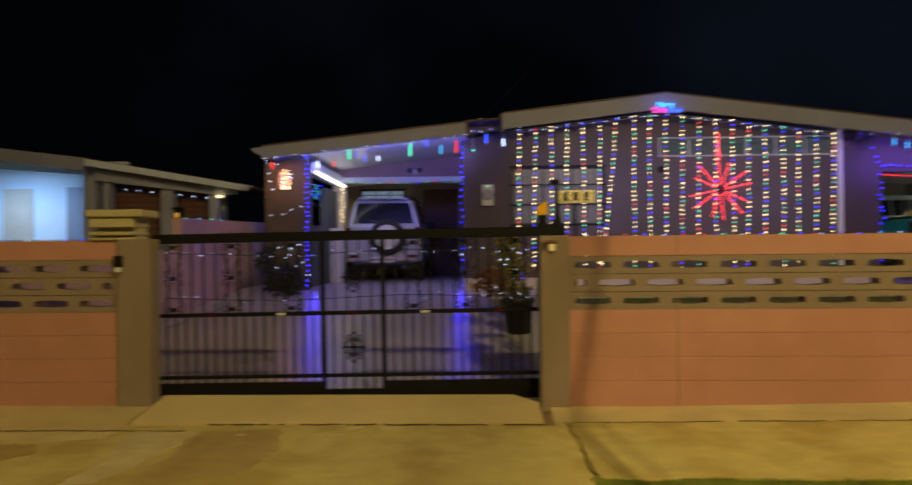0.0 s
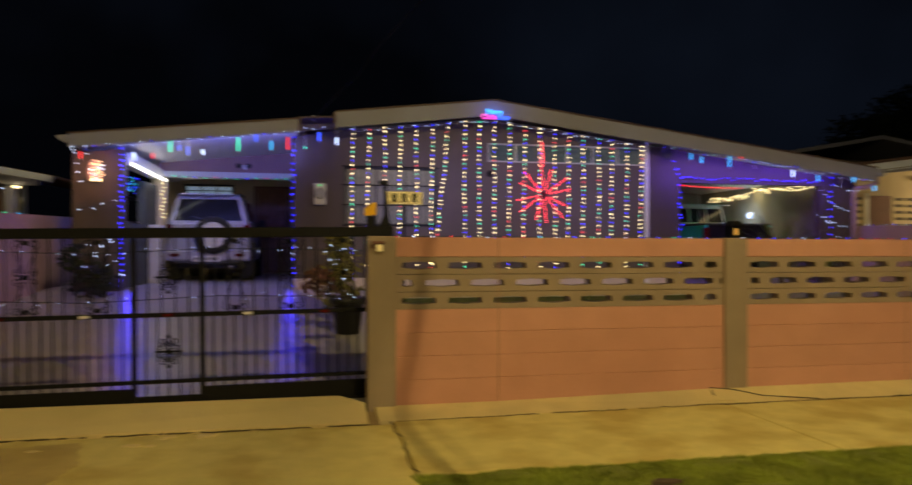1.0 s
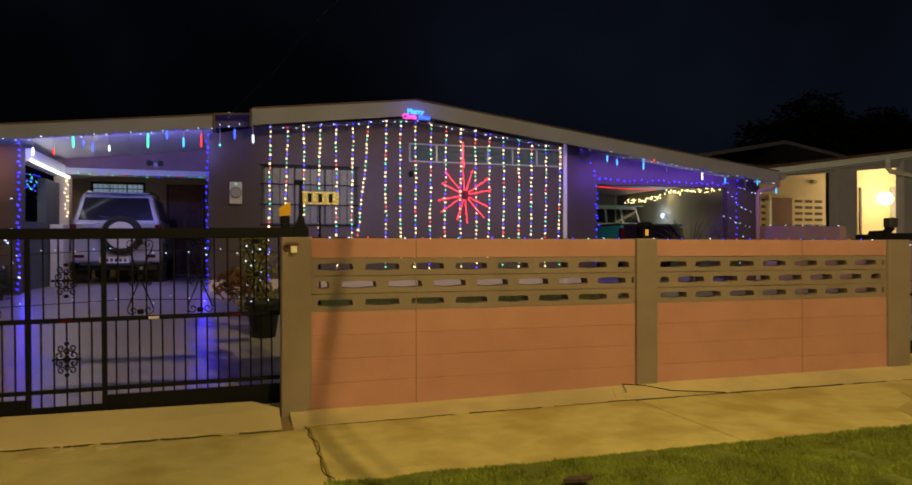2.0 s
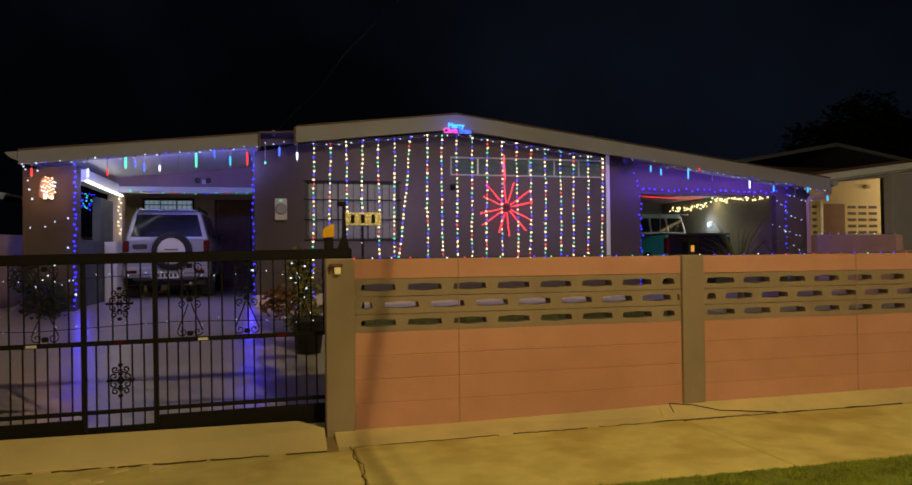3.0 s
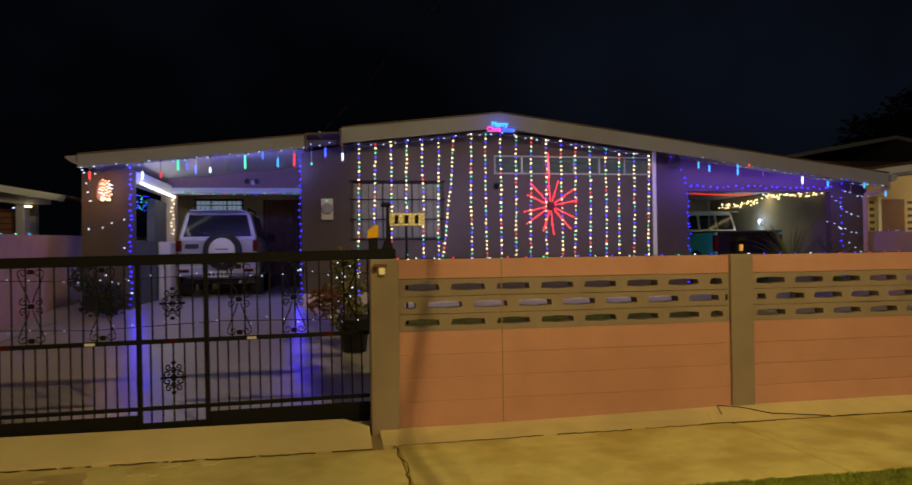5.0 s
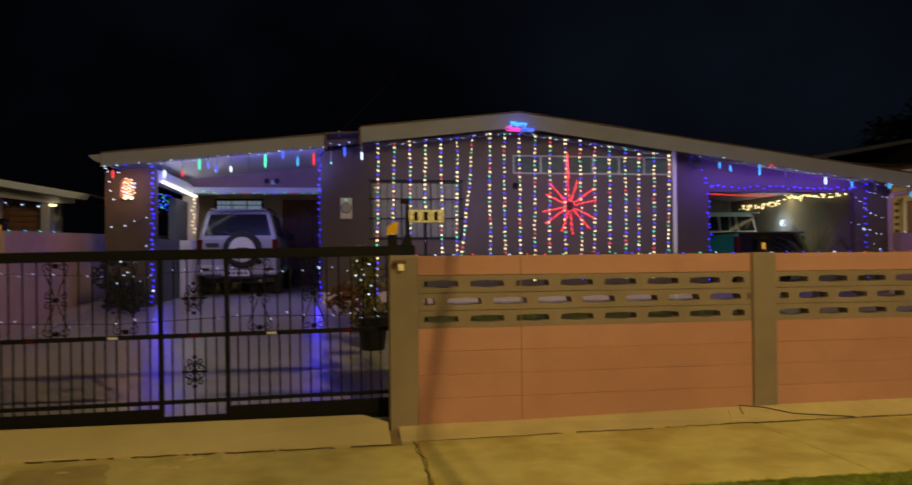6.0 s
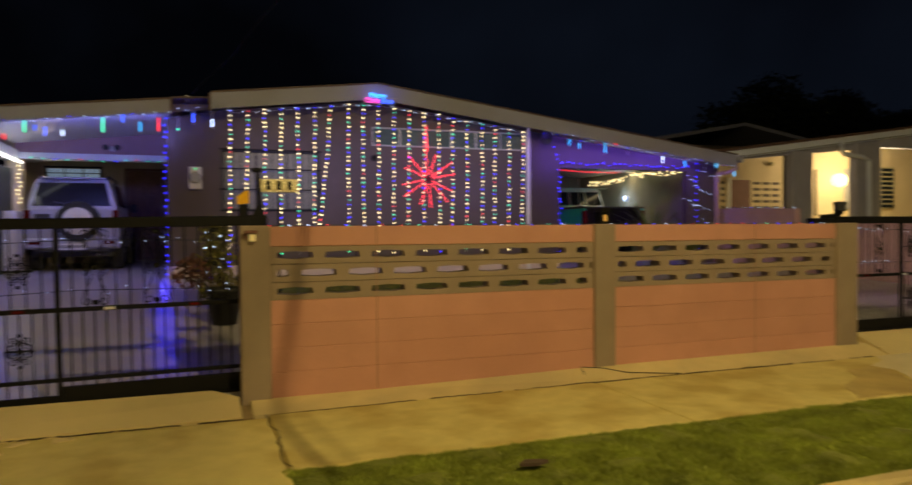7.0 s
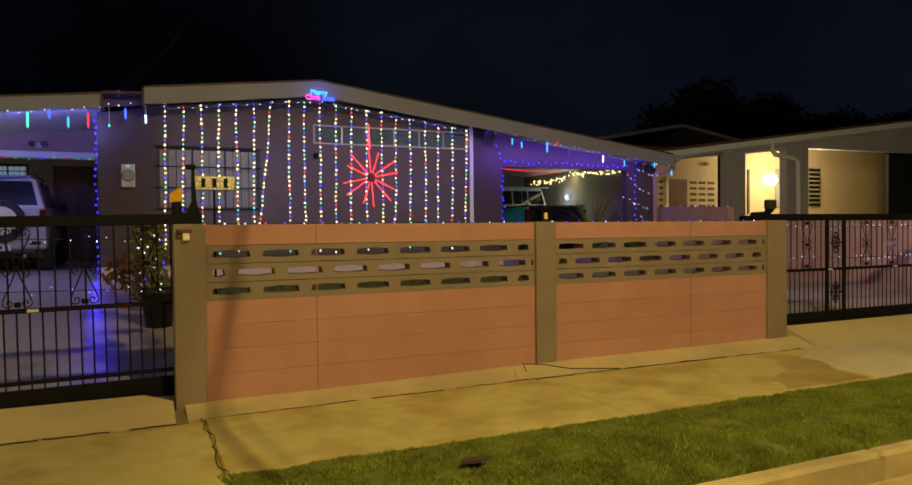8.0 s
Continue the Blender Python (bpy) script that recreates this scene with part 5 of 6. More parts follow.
for i, (a, b) in enumerate((((-4.2, 2.85), (-4.1, 2.35)), ((-4.1, 1.95), (-3.5, 2.12)), ((-4.2, 2.9), (-3.9, 2.82)), ((-4.15, 1.35), (-3.52, 1.45)), ((-4.05, 1.0), (-3.5, 1.12)), ((-3.6, 1.6), (-4.0, 1.1)))):
    light_string(sag((a[0], 6.46, a[1]), (b[0], 6.46, b[1]), 5, 0.04), 0.17, [G_ICE], lambda n, q: 0, 0.0115, WH, "white column strings", seed=30 + i, wobble=0.03)
for i, (a, b) in enumerate((((9.4, 2.45), (10.2, 1.95)), ((9.3, 2.0), (10.2, 1.7)), ((9.7, 2.6), (10.25, 2.5)), ((9.8, 1.55), (10.2, 1.35)))):
    light_string(sag((a[0], 6.46, a[1]), (b[0], 6.46, b[1]), 5, 0.05), 0.14, [G_ICE], lambda n, q: 0, 0.0095, WH, "white column strings", seed=40 + i, wobble=0.03)
# lit figure hung on the west column, a plain rounded shape
fg = thing("lit_ornament", (-3.9, FY - 0.05, 2.38), "glowing warm pink hanging ornament outlined in bulbs", "ornament")
part("panel", shell(bmesh.new(), [[(-3.9 + sx * w, FY - y0, z) for sx, z in ((-1, 2.42), (-0.7, 2.38), (0.7, 2.38), (1, 2.42), (0.9, 2.6), (0.6, 2.72), (-0.6, 2.72), (-0.9, 2.6))] for w, y0 in ((0.11, 0.07), (0.11, 0.03))]), M_RED, fg)
r9 = random.Random(9)
for i in range(30):
    a = i * 2.399
    q = math.sqrt((i + 0.5) / 30)
    one_bulb(fg, (-3.865 + 0.11 * q * math.cos(a), FY - 0.085, 2.56 + 0.18 * q * math.sin(a)), r9.uniform(0.009, 0.015), (G_FIG, G_FIG, G_WARM, G_ICE)[r9.randrange(4)])
for dx in (-0.045, 0.05):
    one_bulb(fg, (-3.865 + dx, FY - 0.09, 2.40), 0.026, G_WARM)
part("cord", tube(bmesh.new(), [(-3.9, FY - 0.05, 2.72), (-3.88, FY - 0.05, 2.86), (-4.05, FY - 0.05, 2.86)], 0.004, 4), M_WIRE, fg)
# rope light on the carport side beam and pillar
rp = thing("rope_light", (-3.4, 6.9, 2.66), "bright white rope light along the carport side beam", "rope light")
part("rope", tube(bmesh.new(), [(-3.40, 6.75, 2.70), (-3.40, 7.6, 2.69), (-3.38, 8.4, 2.675), (-3.36, 9.15, 2.665)], 0.022, 8), G_ROPE, rp, "glowing rope")
for i, p in enumerate(along([(-3.40, 9.15, 2.60), (-3.40, 9.15, 1.85)], 0.075)):
    one_bulb(rp, p + Vector((0.03 * math.sin(i * 1.7), 0, 0)), 0.014, G_WARM)
gl = [G_GREEN, G_BLUE, G_RED]
light_string([(-3.2, 9.17, 2.76), (-2.0, 9.17, 2.72), (-0.85, 9.17, 2.76)], 0.2, gl, lambda n, q: (0, 0, 1, 0, 2)[n % 5], 0.015, "string of green and red bulbs along the carport beam", seed=61, wobble=0.02)
for k in range(5):
    light_string(sag((-3.75, 6.95, 2.66 - 0.075 * k), (-3.75, 9.0, 2.62 - 0.05 * k), 5, 0.05), 0.13, [G_GREEN, G_BLUE, G_ICE], lambda n, q: 1 if q.random() < 0.6 else 0, 0.0095, "tangle of blue and green bulbs beyond the side wall", "side tangle", seed=70 + k, wobble=0.05)
# east carport: red rope under the ceiling, warm fairy lights
for k, (a, b) in enumerate((((6.6, 7.6, 2.66), (9.2, 8.7, 2.70)), ((6.6, 9.2, 2.76), (8.8, 11.5, 2.82)))):
    light_string(sag(a, b, 6, 0.03), 0.075, [G_RED], lambda n, q: 0, 0.016, "red light rope under the east carport ceiling", "red ropes", seed=80 + k)
for k, (a, b) in enumerate((((9.98, 11.4, 2.62), (9.98, 9.7, 2.64)), ((9.98, 9.5, 2.72), (9.98, 7.4, 2.66)))):
    light_string(sag(a, b, 8, 0.04), 0.05, [G_WARM], lambda n, q: 0, 0.016, "thick bunch of warm fairy lights across the east carport", "fairy bunches", seed=90 + k, wobble=0.06)
# tiny coloured bulbs on the wall top and white ones on the gates
TC = [G_BLUE, G_RED, G_GREEN, G_ICE]
for x0, x1, k in ((0.24, 3.23, 1), (3.5, 6.3, 2), (-6.6, -3.8, 3)):
    light_string([(x0, 0.14, 1.413), (x1, 0.14, 1.413)], 0.16, TC, lambda n, q: q.choice((0, 0, 0, 1, 2, 3)), 0.0062, "thin string of tiny coloured bulbs on the wall top", "wall top strings", seed=110 + k, wobble=0.004)
for z, k in ((1.29, 1), (0.90, 2)):
    light_string([(-3.2, 0.27, z), (-2.2, 0.27, z - 0.03), (-1.2, 0.27, z + 0.02), (0.1, 0.27, z)], 0.13, [G_ICE], lambda n, q: 0, 0.0042, "thin string of tiny white bulbs on the gate", "gate strings", seed=120 + k, wobble=0.03)
    light_string([(6.6, 0.27, z + 0.06), (8.2, 0.27, z + 0.03), (10.1, 0.27, z + 0.05)], 0.11, [G_ICE], lambda n, q: 0, 0.0055, "thin string of tiny white bulbs on the gate", "gate strings", seed=130 + k, wobble=0.03)
light_string([(-4.87, 4.6, 1.80), (-4.87, 6.4, 1.84)], 0.5, [G_GREEN, G_CYAN], lambda n, q: n % 2, 0.016, "string of green bulbs on the boundary wall", seed=140)
light_string([(10.37, 4.6, 1.74), (10.37, 6.4, 1.80)], 0.22, [G_ICE, G_BLUE], lambda n, q: n % 2, 0.008, "string of white and blue bulbs on the boundary wall", seed=141)

# ---- neighbour houses ----


def nb_west():
    """The neighbour's house with the lit porch; front at y 8.6, porch wall behind."""
    h = thing("house", (-8.5, 9, 0.6), "neighbour's low house with a brightly lit white porch and brown shutters", "house")
    top = lambda x: 2.635 + 0.1747 * (-5.11 - x) if x > -8.6 else 3.2447 + 0.1275 * (-8.6 - x)
    part("roof", prism(bmesh.new(), [(-5.1, top(-5.1)), (-8.6, top(-8.6)), (-13, top(-13)), (-13, top(-13) - 0.05), (-8.6, top(-8.6) - 0.05), (-5.1, top(-5.1) - 0.05)], "y", 8.37, 15), M_ROOF, h, "dark sheet roof")
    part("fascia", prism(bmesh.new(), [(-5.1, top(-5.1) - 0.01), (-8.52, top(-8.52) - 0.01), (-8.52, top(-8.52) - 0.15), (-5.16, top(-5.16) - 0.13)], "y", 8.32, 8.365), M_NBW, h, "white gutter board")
    part("beam", prism(bmesh.new(), [(-5.5, top(-5.5) - 0.13), (-8.5, top(-8.5) - 0.16), (-8.5, top(-8.5) - 0.42), (-5.95, top(-5.95) - 0.30), (-5.5, top(-5.5) - 0.22)], "y", 8.66, 8.74), M_NBC, h, "pale beam under the eave")
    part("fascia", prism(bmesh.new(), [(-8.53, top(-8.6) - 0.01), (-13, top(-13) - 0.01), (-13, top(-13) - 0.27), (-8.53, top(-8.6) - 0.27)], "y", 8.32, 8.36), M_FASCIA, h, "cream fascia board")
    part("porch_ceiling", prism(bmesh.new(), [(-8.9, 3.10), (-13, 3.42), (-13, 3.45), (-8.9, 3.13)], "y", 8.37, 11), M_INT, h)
    part("porch_wall", B(-13.5, -9.0, 11.0, 11.15, 0.5, 3.5), M_NBW, h, "white wall lit bluish, its paint tinted blue as well")
    part("side_door", B(-10.45, -9.60, 10.93, 10.99, 0.6, 2.885, 0.006), M_FASCIA, h, "pale side door")
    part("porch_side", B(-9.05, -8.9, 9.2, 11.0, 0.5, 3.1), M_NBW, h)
    d = part("door", B(-12.02, -11.30, 10.94, 10.995, 0.6, 2.86, 0.006), M_DOORW, h, "off-white panelled front door")
    for a in (-11.94, -11.62):
        for z0, z1 in ((0.8, 1.35), (1.45, 1.95), (2.05, 2.5), (2.58, 2.75)):
            part("panel", B(a, a + 0.24, 10.925, 10.94, z0, z1, 0.012), M_DOORW, d)
    for a, b in ((-8.72, -8.54), (-8.38, -8.25), (-7.15, -6.90), (-6.125, -5.965)):
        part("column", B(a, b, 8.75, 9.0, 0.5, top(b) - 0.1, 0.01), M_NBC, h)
    part("wall", prism(bmesh.new(), [(-8.6, 0.5), (-6.0, 0.5), (-6.0, top(-6.0) - 0.1), (-8.6, top(-8.6) - 0.1)], "y", 9.35, 9.5), M_GREY, h)
    for a, b in ((-8.48, -7.34), (-7.10, -6.28)):
        s = part("shutter", B(a, b, 9.2, 9.3, 0.6, 2.72), M_BROWN, h, "brown louvred shutter")
        for i in range(18):
            z = 0.66 + i * 0.115
            part("slat", prism(bmesh.new(), [(9.165, z), (9.175, z), (9.2, z + 0.1), (9.19, z + 0.1)], "x", a + 0.04, b - 0.04), M_BROWN, s)
    part("eave_lamp", B(-5.90, -5.80, 8.56, 8.655, 2.42, 2.455, 0.01), G_WARM, h, "small lit eave lamp")
    light_string([(-8.4, 9.155, 2.69), (-6.3, 9.155, 2.45)], 0.3, [G_ICE], lambda n, q: 0, 0.014, "string of cool white bulbs on the neighbour's shutters", seed=150)
    light_string([(-9.6, 0.14, 1.413), (-6.7, 0.14, 1.413)], 0.16, [G_BLUE], lambda n, q: 0, 0.006, "thin string of tiny blue bulbs on the wall top", seed=151)
    return h


nb_west()


def nb_east():
    h = thing("house", (17, 9, 0.6), "neighbour's low yellow house with a lit porch lamp and grey columns", "house")
    top = lambda x: 3.25 + 0.131 * (x - 11.5)
    part("roof", prism(bmesh.new(), [(10.9, top(10.9)), (26, top(26)), (26, top(26) - 0.06), (10.9, top(10.9) - 0.06)], "y", 7.9, 16), M_ROOF, h, "dark sheet roof")
    part("fascia", prism(bmesh.new(), [(10.9, top(10.9) - 0.065), (26, top(26) - 0.065), (26, top(26) - 0.22), (10.9, top(10.9) - 0.22)], "y", 7.95, 8.0), M_NBW, h, "white fascia and gutter")
    part("ceiling_board", prism(bmesh.new(), [(11.2, top(11.2) - 0.24), (26, top(26) - 0.24), (26, top(26) - 0.26), (11.2, top(11.2) - 0.26)], "y", 8.0, 12), M_NBW, h)
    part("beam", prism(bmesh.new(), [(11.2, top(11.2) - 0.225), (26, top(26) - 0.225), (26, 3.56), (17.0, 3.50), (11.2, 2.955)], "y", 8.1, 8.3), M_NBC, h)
    yw = 10.0
    for a, b, dy in ((12.0, 15.5, 0), (15.9, 18.1, 0), (18.5, 22.6, -0.3), (15.49, 15.91, 0.4), (18.09, 18.51, 0.4)):
        part("wall", prism(bmesh.new(), [(a, 0.5), (b, 0.5), (b, top(b) - 0.265), (a, top(a) - 0.265)], "y", yw + dy, yw + dy + 0.15), M_NBY, h, "yellow painted wall")
    for a, b in ((13.84, 14.5), (16.02, 16.88)):
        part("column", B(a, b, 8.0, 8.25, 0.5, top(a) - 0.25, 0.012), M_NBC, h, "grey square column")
    part("door", B(13.60, 14.30, yw - 0.05, yw - 0.005, 0.6, 2.70, 0.006), M_BROWN, h, "brown front door")
    part("door_frame", B(13.52, 13.60, yw - 0.06, yw - 0.004, 0.6, 2.76), M_WHITE, h)
    # dark plates on the wall stand in for the shade inside vent holes
    for i in range(3):
        for k in range(7):
            x, z = 14.42 + i * 0.34, 2.58 - k * 0.17
            part("dark_vent_plate", B(x, x + 0.27, yw - 0.012, yw - 0.002, z, z + 0.075, 0.004), M_INT, h)
    for k in range(7):
        part("dark_vent_plate", B(13.3, 13.44, yw - 0.012, yw - 0.002, 2.58 - k * 0.17, 2.655 - k * 0.17, 0.004), M_INT, h)
    wd = part("window", B(18.9, 19.45, yw - 0.35, yw - 0.3, 1.9, 3.15), M_MAIL, h, "narrow louvred window")
    for k in range(9):
        part("louvre", B(18.93, 19.42, yw - 0.37, yw - 0.352, 1.94 + k * 0.135, 2.03 + k * 0.135), M_GLASS, wd)
    part("window", B(17.85, 18.05, yw - 0.04, yw - 0.002, 1.9, 3.1), M_GREY, h)
    # dark plate in place of a shaded opening
    part("window", B(15.53, 15.80, yw + 0.35, yw + 0.398, 1.7, 3.0), M_INT, h, "dark plate standing in for a narrow shaded opening")
    part("window_edge", B(16.69, 16.76, yw - 0.04, yw - 0.002, 1.7, 3.05), M_INT, h)
    part("wall_fitting", B(14.95, 15.1, yw - 0.12, yw, 3.12, 3.22, 0.02), M_MAIL, h)
    gl = part("globe_lamp", lathe(bmesh.new(), [(0.05, -0.2), (0.17, -0.13), (0.21, 0.0), (0.17, 0.13), (0.05, 0.2)], (17.42, 9.78, 2.735), 18, "z"), G_GLOBE, h, "bright warm globe lamp")
    gl.visible_shadow = False
    dp = bmesh.new()
    tube(dp, [(15.36, 7.9, 3.62), (15.36, 7.9, 3.35), (15.48, 7.9, 3.25), (16.1, 7.92, 3.2), (16.36, 7.93, 3.1), (16.40, 7.93, 0.7)], 0.06, 8)
    part("downpipe", dp, M_NBW, h)
    # black sheet in place of the unlit depth of the garage
    gr = bmesh.new()
    box(gr, 20.75, 27, 8.32, 8.42, 0.5, 3.50)
    part("garage_dark_panel", gr, M_POT, h, "black panel standing in for the unlit garage opening")
    return h


nb_east()
fh = thing("house", (27, 30, 0), "dim distant house with a pale low-pitched roof edge", "house")
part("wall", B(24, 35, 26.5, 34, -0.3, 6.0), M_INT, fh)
part("roof", prism(bmesh.new(), [(22.5, 6.2), (28.8, 7.3), (34.5, 6.4), (34.5, 6.2), (28.8, 7.1), (22.5, 6.0)], "y", 26, 35), M_NBC, fh, "pale roof edge")

# ---- plants ----
M_RUST = mat("reddish_leaf", (0.11, 0.045, 0.03), 0.55, vary=0.4, scale=9, bump=0.0)


def leaf_cloud(bm, c, size, n, seed, leaf=0.08, flat=1.0):
    r = np.random.RandomState(seed)
    for i in range(n):
        d = r.normal(0, 1, 3)
        d = d / np.linalg.norm(d) * r.uniform(0.35, 1.0) ** 0.6
        p = Vector((c[0] + d[0] * size[0], c[1] + d[1] * size[1], c[2] + d[2] * size[2]))
        k = noise.noise(p * (1.6 / max(size))) + 0.25
        if k < -0.05:
            continue
        a = Vector(r.normal(0, 1, 3)).normalized()
        b = a.orthogonal().normalized()
        l = leaf * r.uniform(0.6, 1.4)
        vs = [bm.verts.new(p), bm.verts.new(p + a * l * 0.5 + b * l * 0.28), bm.verts.new(p + a * l), bm.verts.new(p + a * l * 0.5 - b * l * 0.28)]
        bm.faces.new(vs)
    return bm


def pot_plant(x, y, z, r, h, label, leaf_mat, kind):
    t = thing("potted_plant", (x, y, z), label, "plant")
    part("pot", lathe(bmesh.new(), [(r * 0.7, 0), (r * 0.95, h * 0.85), (r * 1.06, h * 0.86), (r * 1.06, h), (r * 0.9, h), (r * 0.88, h * 0.9)], (x, y, z), 22), M_POT, t, "black plastic pot")
    part("soil", lathe(bmesh.new(), [(0.01, h * 0.88), (r * 0.87, h * 0.88), (r * 0.87, h * 0.9), (0.01, h * 0.9)], (x, y, z), 16), M_SOIL, t)
    return t


# big pot with a flowering plant and a narrow shrub, both on the driveway behind the post
PX, PY = -0.03, 2.83
PZ = yard_z(PY)
pp = pot_plant(PX, PY, PZ, 0.20, 0.43, "black pot with a sparse leafy plant on the driveway", M_LEAF, 0)
part("foliage", leaf_cloud(bmesh.new(), (PX - 0.36, PY - 0.05, PZ + 0.62), (0.22, 0.18, 0.17), 150, 5, 0.085), M_RUST, pp, "sparse reddish leaves")
bm = bmesh.new()
rs = np.random.RandomState(8)
for i in range(18):
    a = rs.uniform(0, 6.28)
    p0 = Vector((PX, PY, PZ + 0.3))
    p1 = p0 + Vector((math.cos(a) * 0.22 - 0.2, math.sin(a) * 0.15, rs.uniform(0.1, 0.4)))
    tube(bm, [p0, p0.lerp(p1, 0.6) + Vector((0, 0, 0.06)), p1], 0.004, 4)
part("stems", bm, M_BARK, pp)
tr = thing("shrub", (PX - 0.05, 3.7, yard_z(3.7)), "narrow yellow-green upright shrub hung with tiny lights", "shrub")
part("stem", tube(bmesh.new(), [(PX - 0.05, 3.7, yard_z(3.7)), (PX - 0.03, 3.7, 0.9), (PX - 0.05, 3.7, 1.35)], 0.03, 6, 0.012), M_BARK, tr)
bm = bmesh.new()
for k in range(7):
    leaf_cloud(bm, (PX - 0.05 + 0.05 * math.sin(k * 2), 3.7, 0.60 + k * 0.13), (0.27 - 0.014 * k, 0.24 - 0.01 * k, 0.15), 150, 50 + k, 0.08)
part("crown", bm, M_LEAFY, tr, "yellow-green leaves")
light_string([(PX - 0.16, 3.54, 1.36), (PX + 0.08, 3.54, 1.26), (PX - 0.24, 3.5, 1.12), (PX + 0.16, 3.49, 0.98), (PX - 0.28, 3.48, 0.84), (PX + 0.1, 3.47, 0.7)], 0.14, [G_ICE, G_BLUE], lambda n, q: 1 if q.random() < 0.4 else 0, 0.010, "tiny white and blue bulbs wound round the shrub", seed=160, wobble=0.03)


def strap_plant(name, x, y, z, n, length, label, material, seed, width=0.03):
    t = thing(name, (x, y, z), label, "plant")
    part("stem", tube(bmesh.new(), [(x, y, z), (x, y, z + length * 0.35)], 0.05, 8, 0.03), M_BARK, t)
    r = np.random.RandomState(seed)
    bm = bmesh.new()
    for i in range(n):
        a, e = r.uniform(0, 6.283), r.uniform(0.5, 1.35)
        l = length * r.uniform(0.7, 1.15)
        prev = None
        d = Vector((math.cos(a) * math.cos(e), math.sin(a) * math.cos(e), math.sin(e)))
        p = Vector((x, y, z + length * 0.33))
        side = Vector((-math.sin(a), math.cos(a), 0))
        for k in range(7):
            w = width * (1 - (k / 6.3) ** 2) + 0.002
            cur = (bm.verts.new(p - side * w), bm.verts.new(p + side * w))
            if prev:
                bm.faces.new((prev[0], prev[1], cur[1], cur[0]))
            prev = cur
            p = p + d * l / 6
            d = (d + Vector((0, 0, -0.22))).normalized()
    part("fronds", bm, material, t, "arching narrow leaves")
    return t


strap_plant("palm", 7.75, 5.4, yard_z(5.4), 110, 1.2, "small palm with arching dark green fronds", M_PALM, 3, 0.012)
strap_plant("palm", 8.45, 5.2, yard_z(5.2), 90, 1.05, "small palm with arching dark green fronds", M_PALM, 4, 0.012)
dk = thing("shrub", (-3.85, 5.9, yard_z(5.9)), "dark leafy shrub in front of the column", "shrub")
part("stem", tube(bmesh.new(), [(-3.85, 5.9, yard_z(5.9)), (-3.85, 5.9, 1.2)], 0.03, 6), M_BARK, dk)
bm = bmesh.new()
for k, (dx, dz, s) in enumerate(((0, 0.75, 0.3), (0.2, 0.9, 0.24), (-0.2, 1.15, 0.24), (0.3, 0.75, 0.2))):
    leaf_cloud(bm, (-3.85 + dx * 0.8, 5.9, dz), (s, 0.25, s), 150, 200 + k, 0.1)
part("crown", bm, M_LEAF, dk, "dark green leaves")
hose = thing("garden_hose", (-4.4, 4.5, yard_z(4.5)), "grey garden hose trailing over the driveway", "hose")
part("hose", tube(bmesh.new(), [(-4.1, 6.0, yard_z(6) + 0.25), (-4.25, 5.4, yard_z(5.4) + 0.02), (-4.4, 4.2, yard_z(4.2) + 0.015), (-4.55, 2.6, yard_z(2.6) + 0.015)], 0.009, 6), M_GREY, hose)
# far trees, seen as dark crowns over the roofs


def far_tree(x, y, h, wid, seed):
    t = thing("tree", (x, y, -0.3), "large dark tree crown far behind the houses", "tree", "far trees")
    part("trunk", tube(bmesh.new(), [(x, y, -0.3), (x + 0.2, y, h * 0.3), (x, y, h * 0.6)], 0.5, 8, 0.25), M_BARK, t)
    for k in range(4):
        a = k * 1.6 + seed
        part("limb", tube(bmesh.new(), [(x + 0.1, y, h * 0.4), (x + math.cos(a) * wid * 0.4, y + math.sin(a) * wid * 0.3, h * 0.75)], 0.22, 6, 0.08), M_BARK, t)
    bm = bmesh.new()
    r = np.random.RandomState(seed)
    for k in range(16):
        a, q = r.uniform(0, 6.283), r.uniform(0, 1) ** 0.5
        leaf_cloud(bm, (x + wid * 0.75 * q * math.cos(a), y + wid * 0.5 * q * math.sin(a), h * (0.86 - 0.24 * q) + r.uniform(-0.5, 0.5)), (wid * 0.33, wid * 0.33, h * 0.14), 720, seed * 31 + k, 0.5)
    part("crown", bm, M_DARKLEAF, t, "dark uneven leaves")


far_tree(47, 42, 15.0, 8.5, 3)
far_tree(56, 44, 14.6, 8.0, 4)
far_tree(66, 44, 13.8, 7.5, 5)
far_tree(77, 44, 15.6, 9.0, 6)

# ---- cables, street side bits ----
wr1 = thing("service_cable", (-0.45, 6.1, 3.45), "thin black service cable running up from the roof", "cable")
part("cable", tube(bmesh.new(), [(-0.45, 6.15, 3.46), (-0.15, 5.3, 3.64), (0.187, 4.5, 3.83), (0.45, 3.5, 4.05), (0.97, 2.0, 4.34), (1.6, -1.5, 5.1), (2.3, -5.0, 6.0), (STREET.x, -7.7, 6.6)], 0.006, 5), M_BLACK, wr1)
part("bracket", tube(bmesh.new(), [(-0.45, 6.15, 3.42), (-0.45, 6.15, 3.52)], 0.02, 6), M_STEEL, wr1)


sp = thing("street_lamp", (STREET.x, -7.7, -0.19), "grey steel street lamp on the near side of the road", "street lamp")
part("pole", tube(bmesh.new(), [(STREET.x, -7.7, -0.2), (STREET.x, -7.7, 6.9)], 0.09, 12, 0.05), M_STEEL, sp)
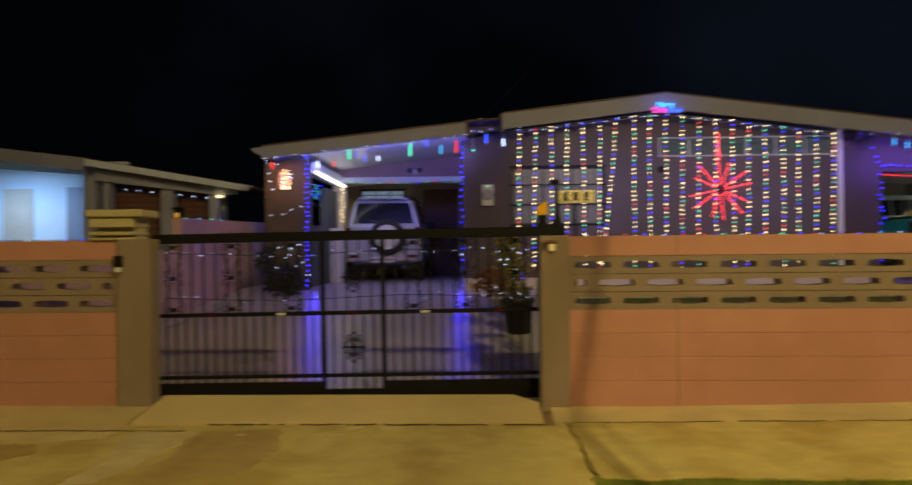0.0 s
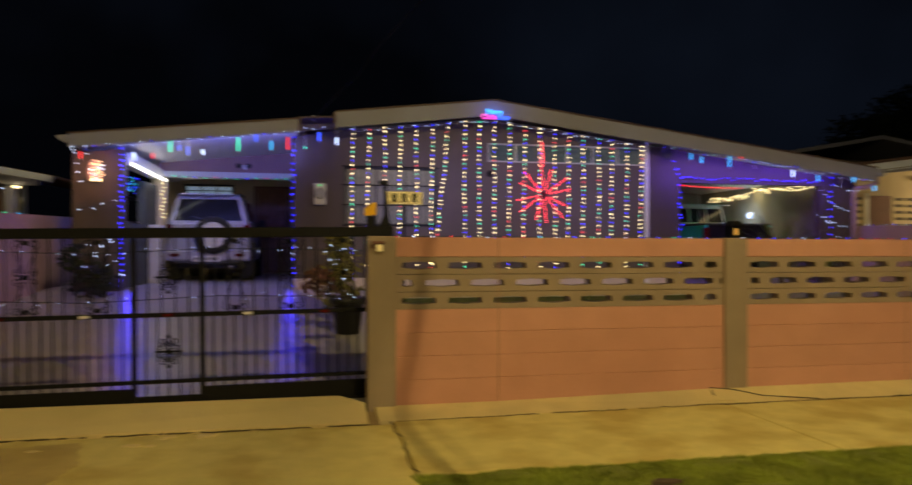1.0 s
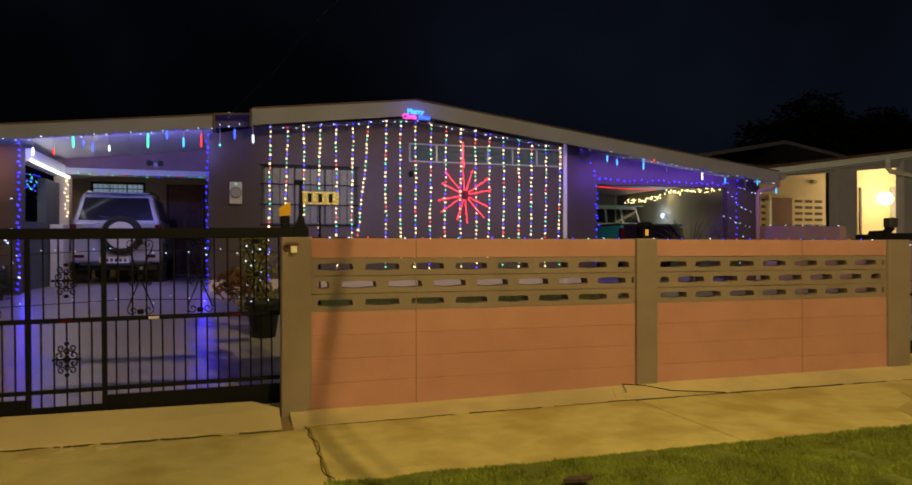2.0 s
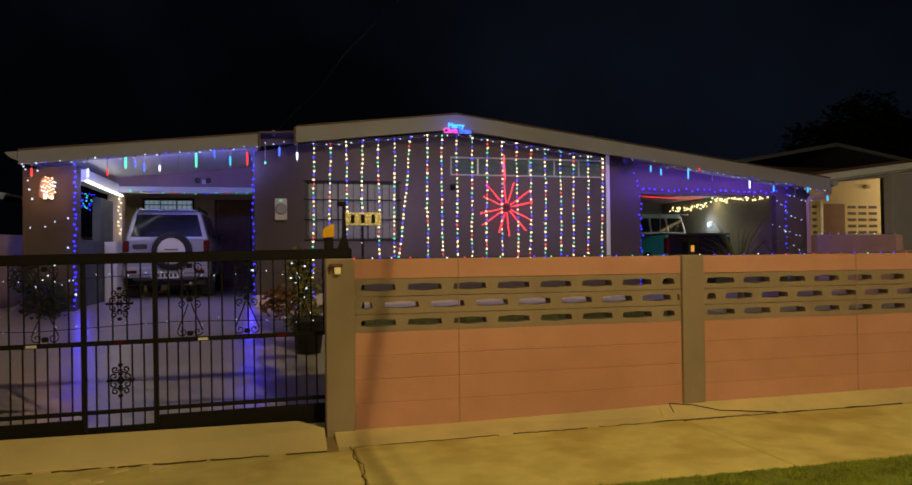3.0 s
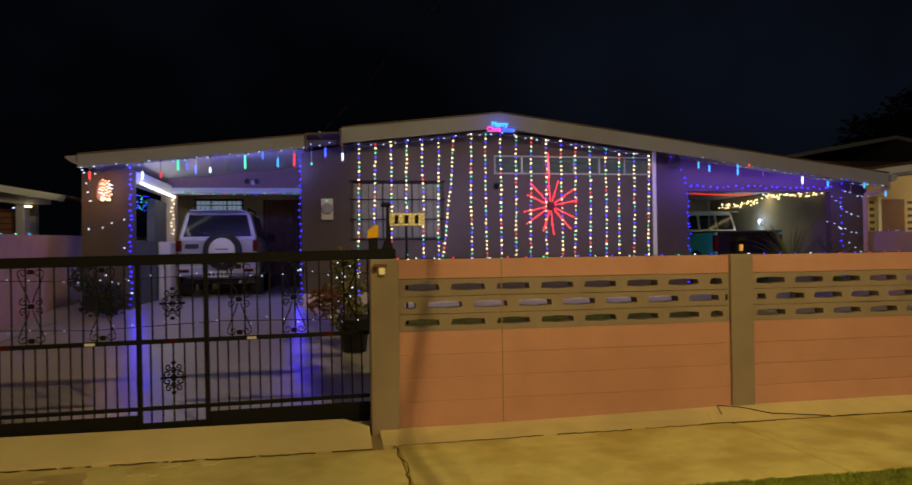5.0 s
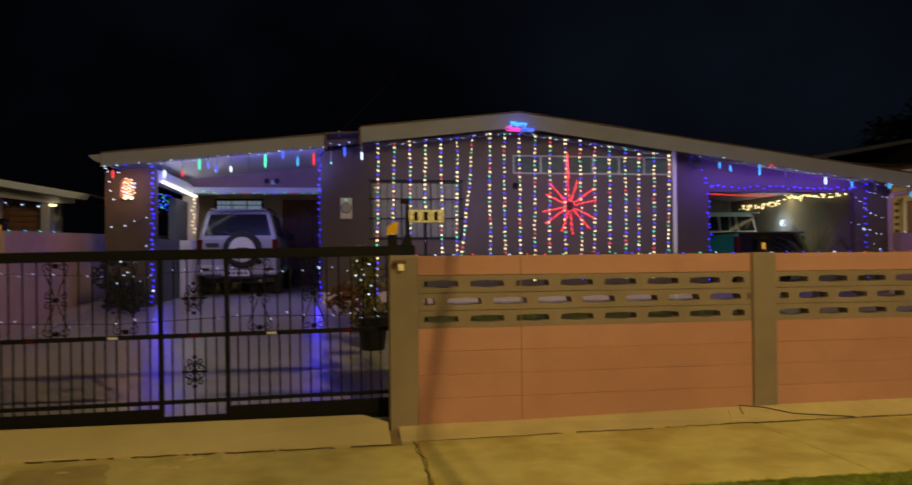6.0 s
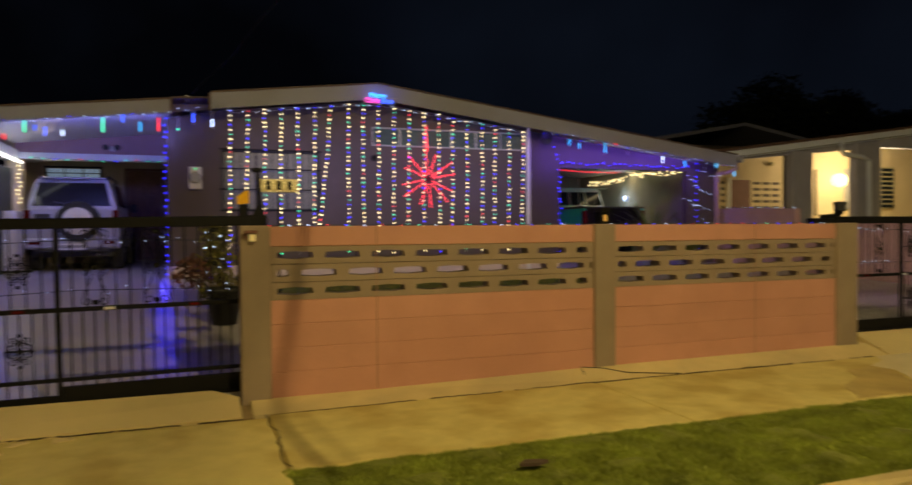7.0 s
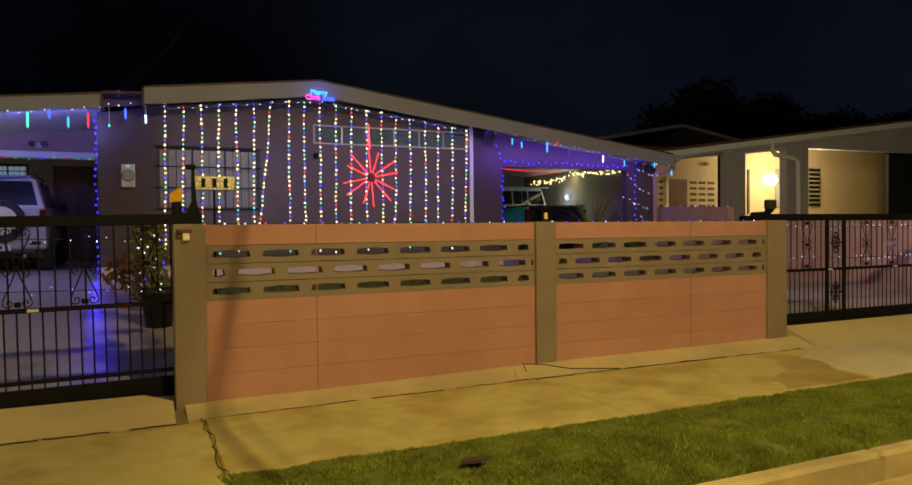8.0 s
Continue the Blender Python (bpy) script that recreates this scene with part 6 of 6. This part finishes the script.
part("arm", tube(bmesh.new(), [(STREET.x, -7.7, 6.85), (STREET.x, -7.3, 6.98), (STREET.x, -6.8, 7.0)], 0.03, 8), M_STEEL, sp)
part("head", B(STREET.x - 0.12, STREET.x + 0.12, -7.15, -6.6, 6.85, 6.97, 0.03), M_PLASTIC, sp)


def shade_cable(pts, s, r, label):
    """A slack cable strung from the lamp pole, whose shadow falls on the wall."""
    q = [Vector((STREET.x, -7.7, 6.7))] + [STREET.lerp(Vector(p), s) for p in pts]
    t = thing("overhead_cable", q[0], label, "cable")
    part("cable", tube(bmesh.new(), q, r, 5), M_BLACK, t)


shade_cable([(0.62, 0.03, 1.9), (0.527, 0.03, 1.41), (0.39, 0.03, 0.692), (0.269, 0.03, 0.007), (0.25, -0.6, -0.03), (0.30, -1.2, -0.03), (0.42, -1.9, -0.03)], 0.5, 0.014, "slack black overhead cable by the street lamp")
shade_cable([(0.60, 0.03, 1.9), (0.53, 0.03, 1.41), (0.41, 0.03, 0.41), (0.364, 0.03, 0.0), (0.44, -0.7, -0.03), (0.56, -1.6, -0.03)], 0.5, 0.006, "thin black overhead cable by the street lamp")
# flat stone, and a black tube mostly standing in for the footing joint's shadow
fs = thing("flat_stone", (3.05, -0.12, 0.0), "flat worn cement patch on the footing", "stone")
sn = prism(bmesh.new(), ragged([(2.90, -0.21), (2.95, -0.05), (3.06, -0.07), (3.24, -0.20)], 9, 0.006), "z", -0.05, 0.02)
for v in sn.verts:
    if v.co.z > 0:
        v.co.z = 0.052 + 0.31 * v.co.y
part("stone", sn, M_FOOT, fs)
fc = thing("footing_shadow_line", (3.2, -0.1, 0.03), "thin black line along the footing, mostly for the joint's shadow", "cable")
part("cable", tube(bmesh.new(), [(3.0, -0.2, 0.03), (3.06, -0.03, 0.066), (3.25, -0.1, 0.056), (3.45, -0.232, 0.022), (4.0, -0.27, -0.02)], 0.005, 5), M_BLACK, fc)
lf = thing("leaf_litter", (1.50, -2.15, -0.03), "dark dry leaf lying on the grass", "leaf")
part("leaf", prism(bmesh.new(), [(1.41, -2.17), (1.47, -2.12), (1.55, -2.14), (1.60, -2.17), (1.51, -2.2)], "z", 0.0, 0.02), M_BARK, lf)
wl2 = thing("wall_lamp", (10.03, 9.68, 2.05), "small cool white lamp on the carport side wall", "lamp")
part("base", B(10.02, 10.049, 9.6, 9.76, 2.05, 2.21, 0.008), M_WHITE, wl2)
part("lens", lathe(bmesh.new(), [(0.02, -0.09), (0.07, -0.06), (0.075, -0.02)], (10.05, 9.68, 2.13), 14, "x"), M_LITLENS, wl2, "cool white lit lens")

# broken concrete chips and crumbs along the west pavement joint
rc = random.Random(31)
for i in range(16):
    x, y = rc.uniform(-4.2, -0.6), -0.47 - abs(rc.gauss(0, 0.16))
    r = rc.uniform(0.015, 0.07)
    poly = [(x + r * rc.uniform(0.6, 1.3) * math.cos(k * 1.047), y + 0.6 * r * rc.uniform(0.6, 1.3) * math.sin(k * 1.047)) for k in range(6)]
    ch = thing("concrete_chip", (x, y, -0.034), "flat pale chip of broken concrete on the pavement", "chip", "concrete chips")
    part("chip", prism(bmesh.new(), poly, "z", -0.04, -0.034 + rc.uniform(0.003, 0.008)), M_APRON, ch)
sp2 = thing("street_lamp", (STREET2.x, -8.4, -0.19), "unseen grey steel street lamp added further along the road", "street lamp")
part("pole", tube(bmesh.new(), [(STREET2.x, -8.4, -0.2), (STREET2.x, -8.4, 7.5)], 0.09, 12, 0.05), M_STEEL, sp2)
part("arm", tube(bmesh.new(), [(STREET2.x, -8.4, 7.45), (STREET2.x, -8.0, 7.58), (STREET2.x, -7.5, 7.6)], 0.03, 8), M_STEEL, sp2)
part("head", B(STREET2.x - 0.12, STREET2.x + 0.12, -7.85, -7.3, 7.45, 7.57, 0.03), M_PLASTIC, sp2)
# pole out of view, added to carry the west fill lamp
sp3 = thing("street_lamp", (WEST_FILL.x, -8.4, -0.19), "unseen grey steel street lamp added further along the road", "street lamp")
part("pole", tube(bmesh.new(), [(WEST_FILL.x, -9.2, -0.2), (WEST_FILL.x, -9.2, 7.5)], 0.09, 12, 0.05), M_STEEL, sp3)
part("arm", tube(bmesh.new(), [(WEST_FILL.x, -9.2, 7.45), (WEST_FILL.x, -8.8, 7.58), (WEST_FILL.x, -8.4, 7.6)], 0.03, 8), M_STEEL, sp3)
part("head", B(WEST_FILL.x - 0.12, WEST_FILL.x + 0.12, -8.65, -8.1, 7.45, 7.57, 0.03), M_PLASTIC, sp3)
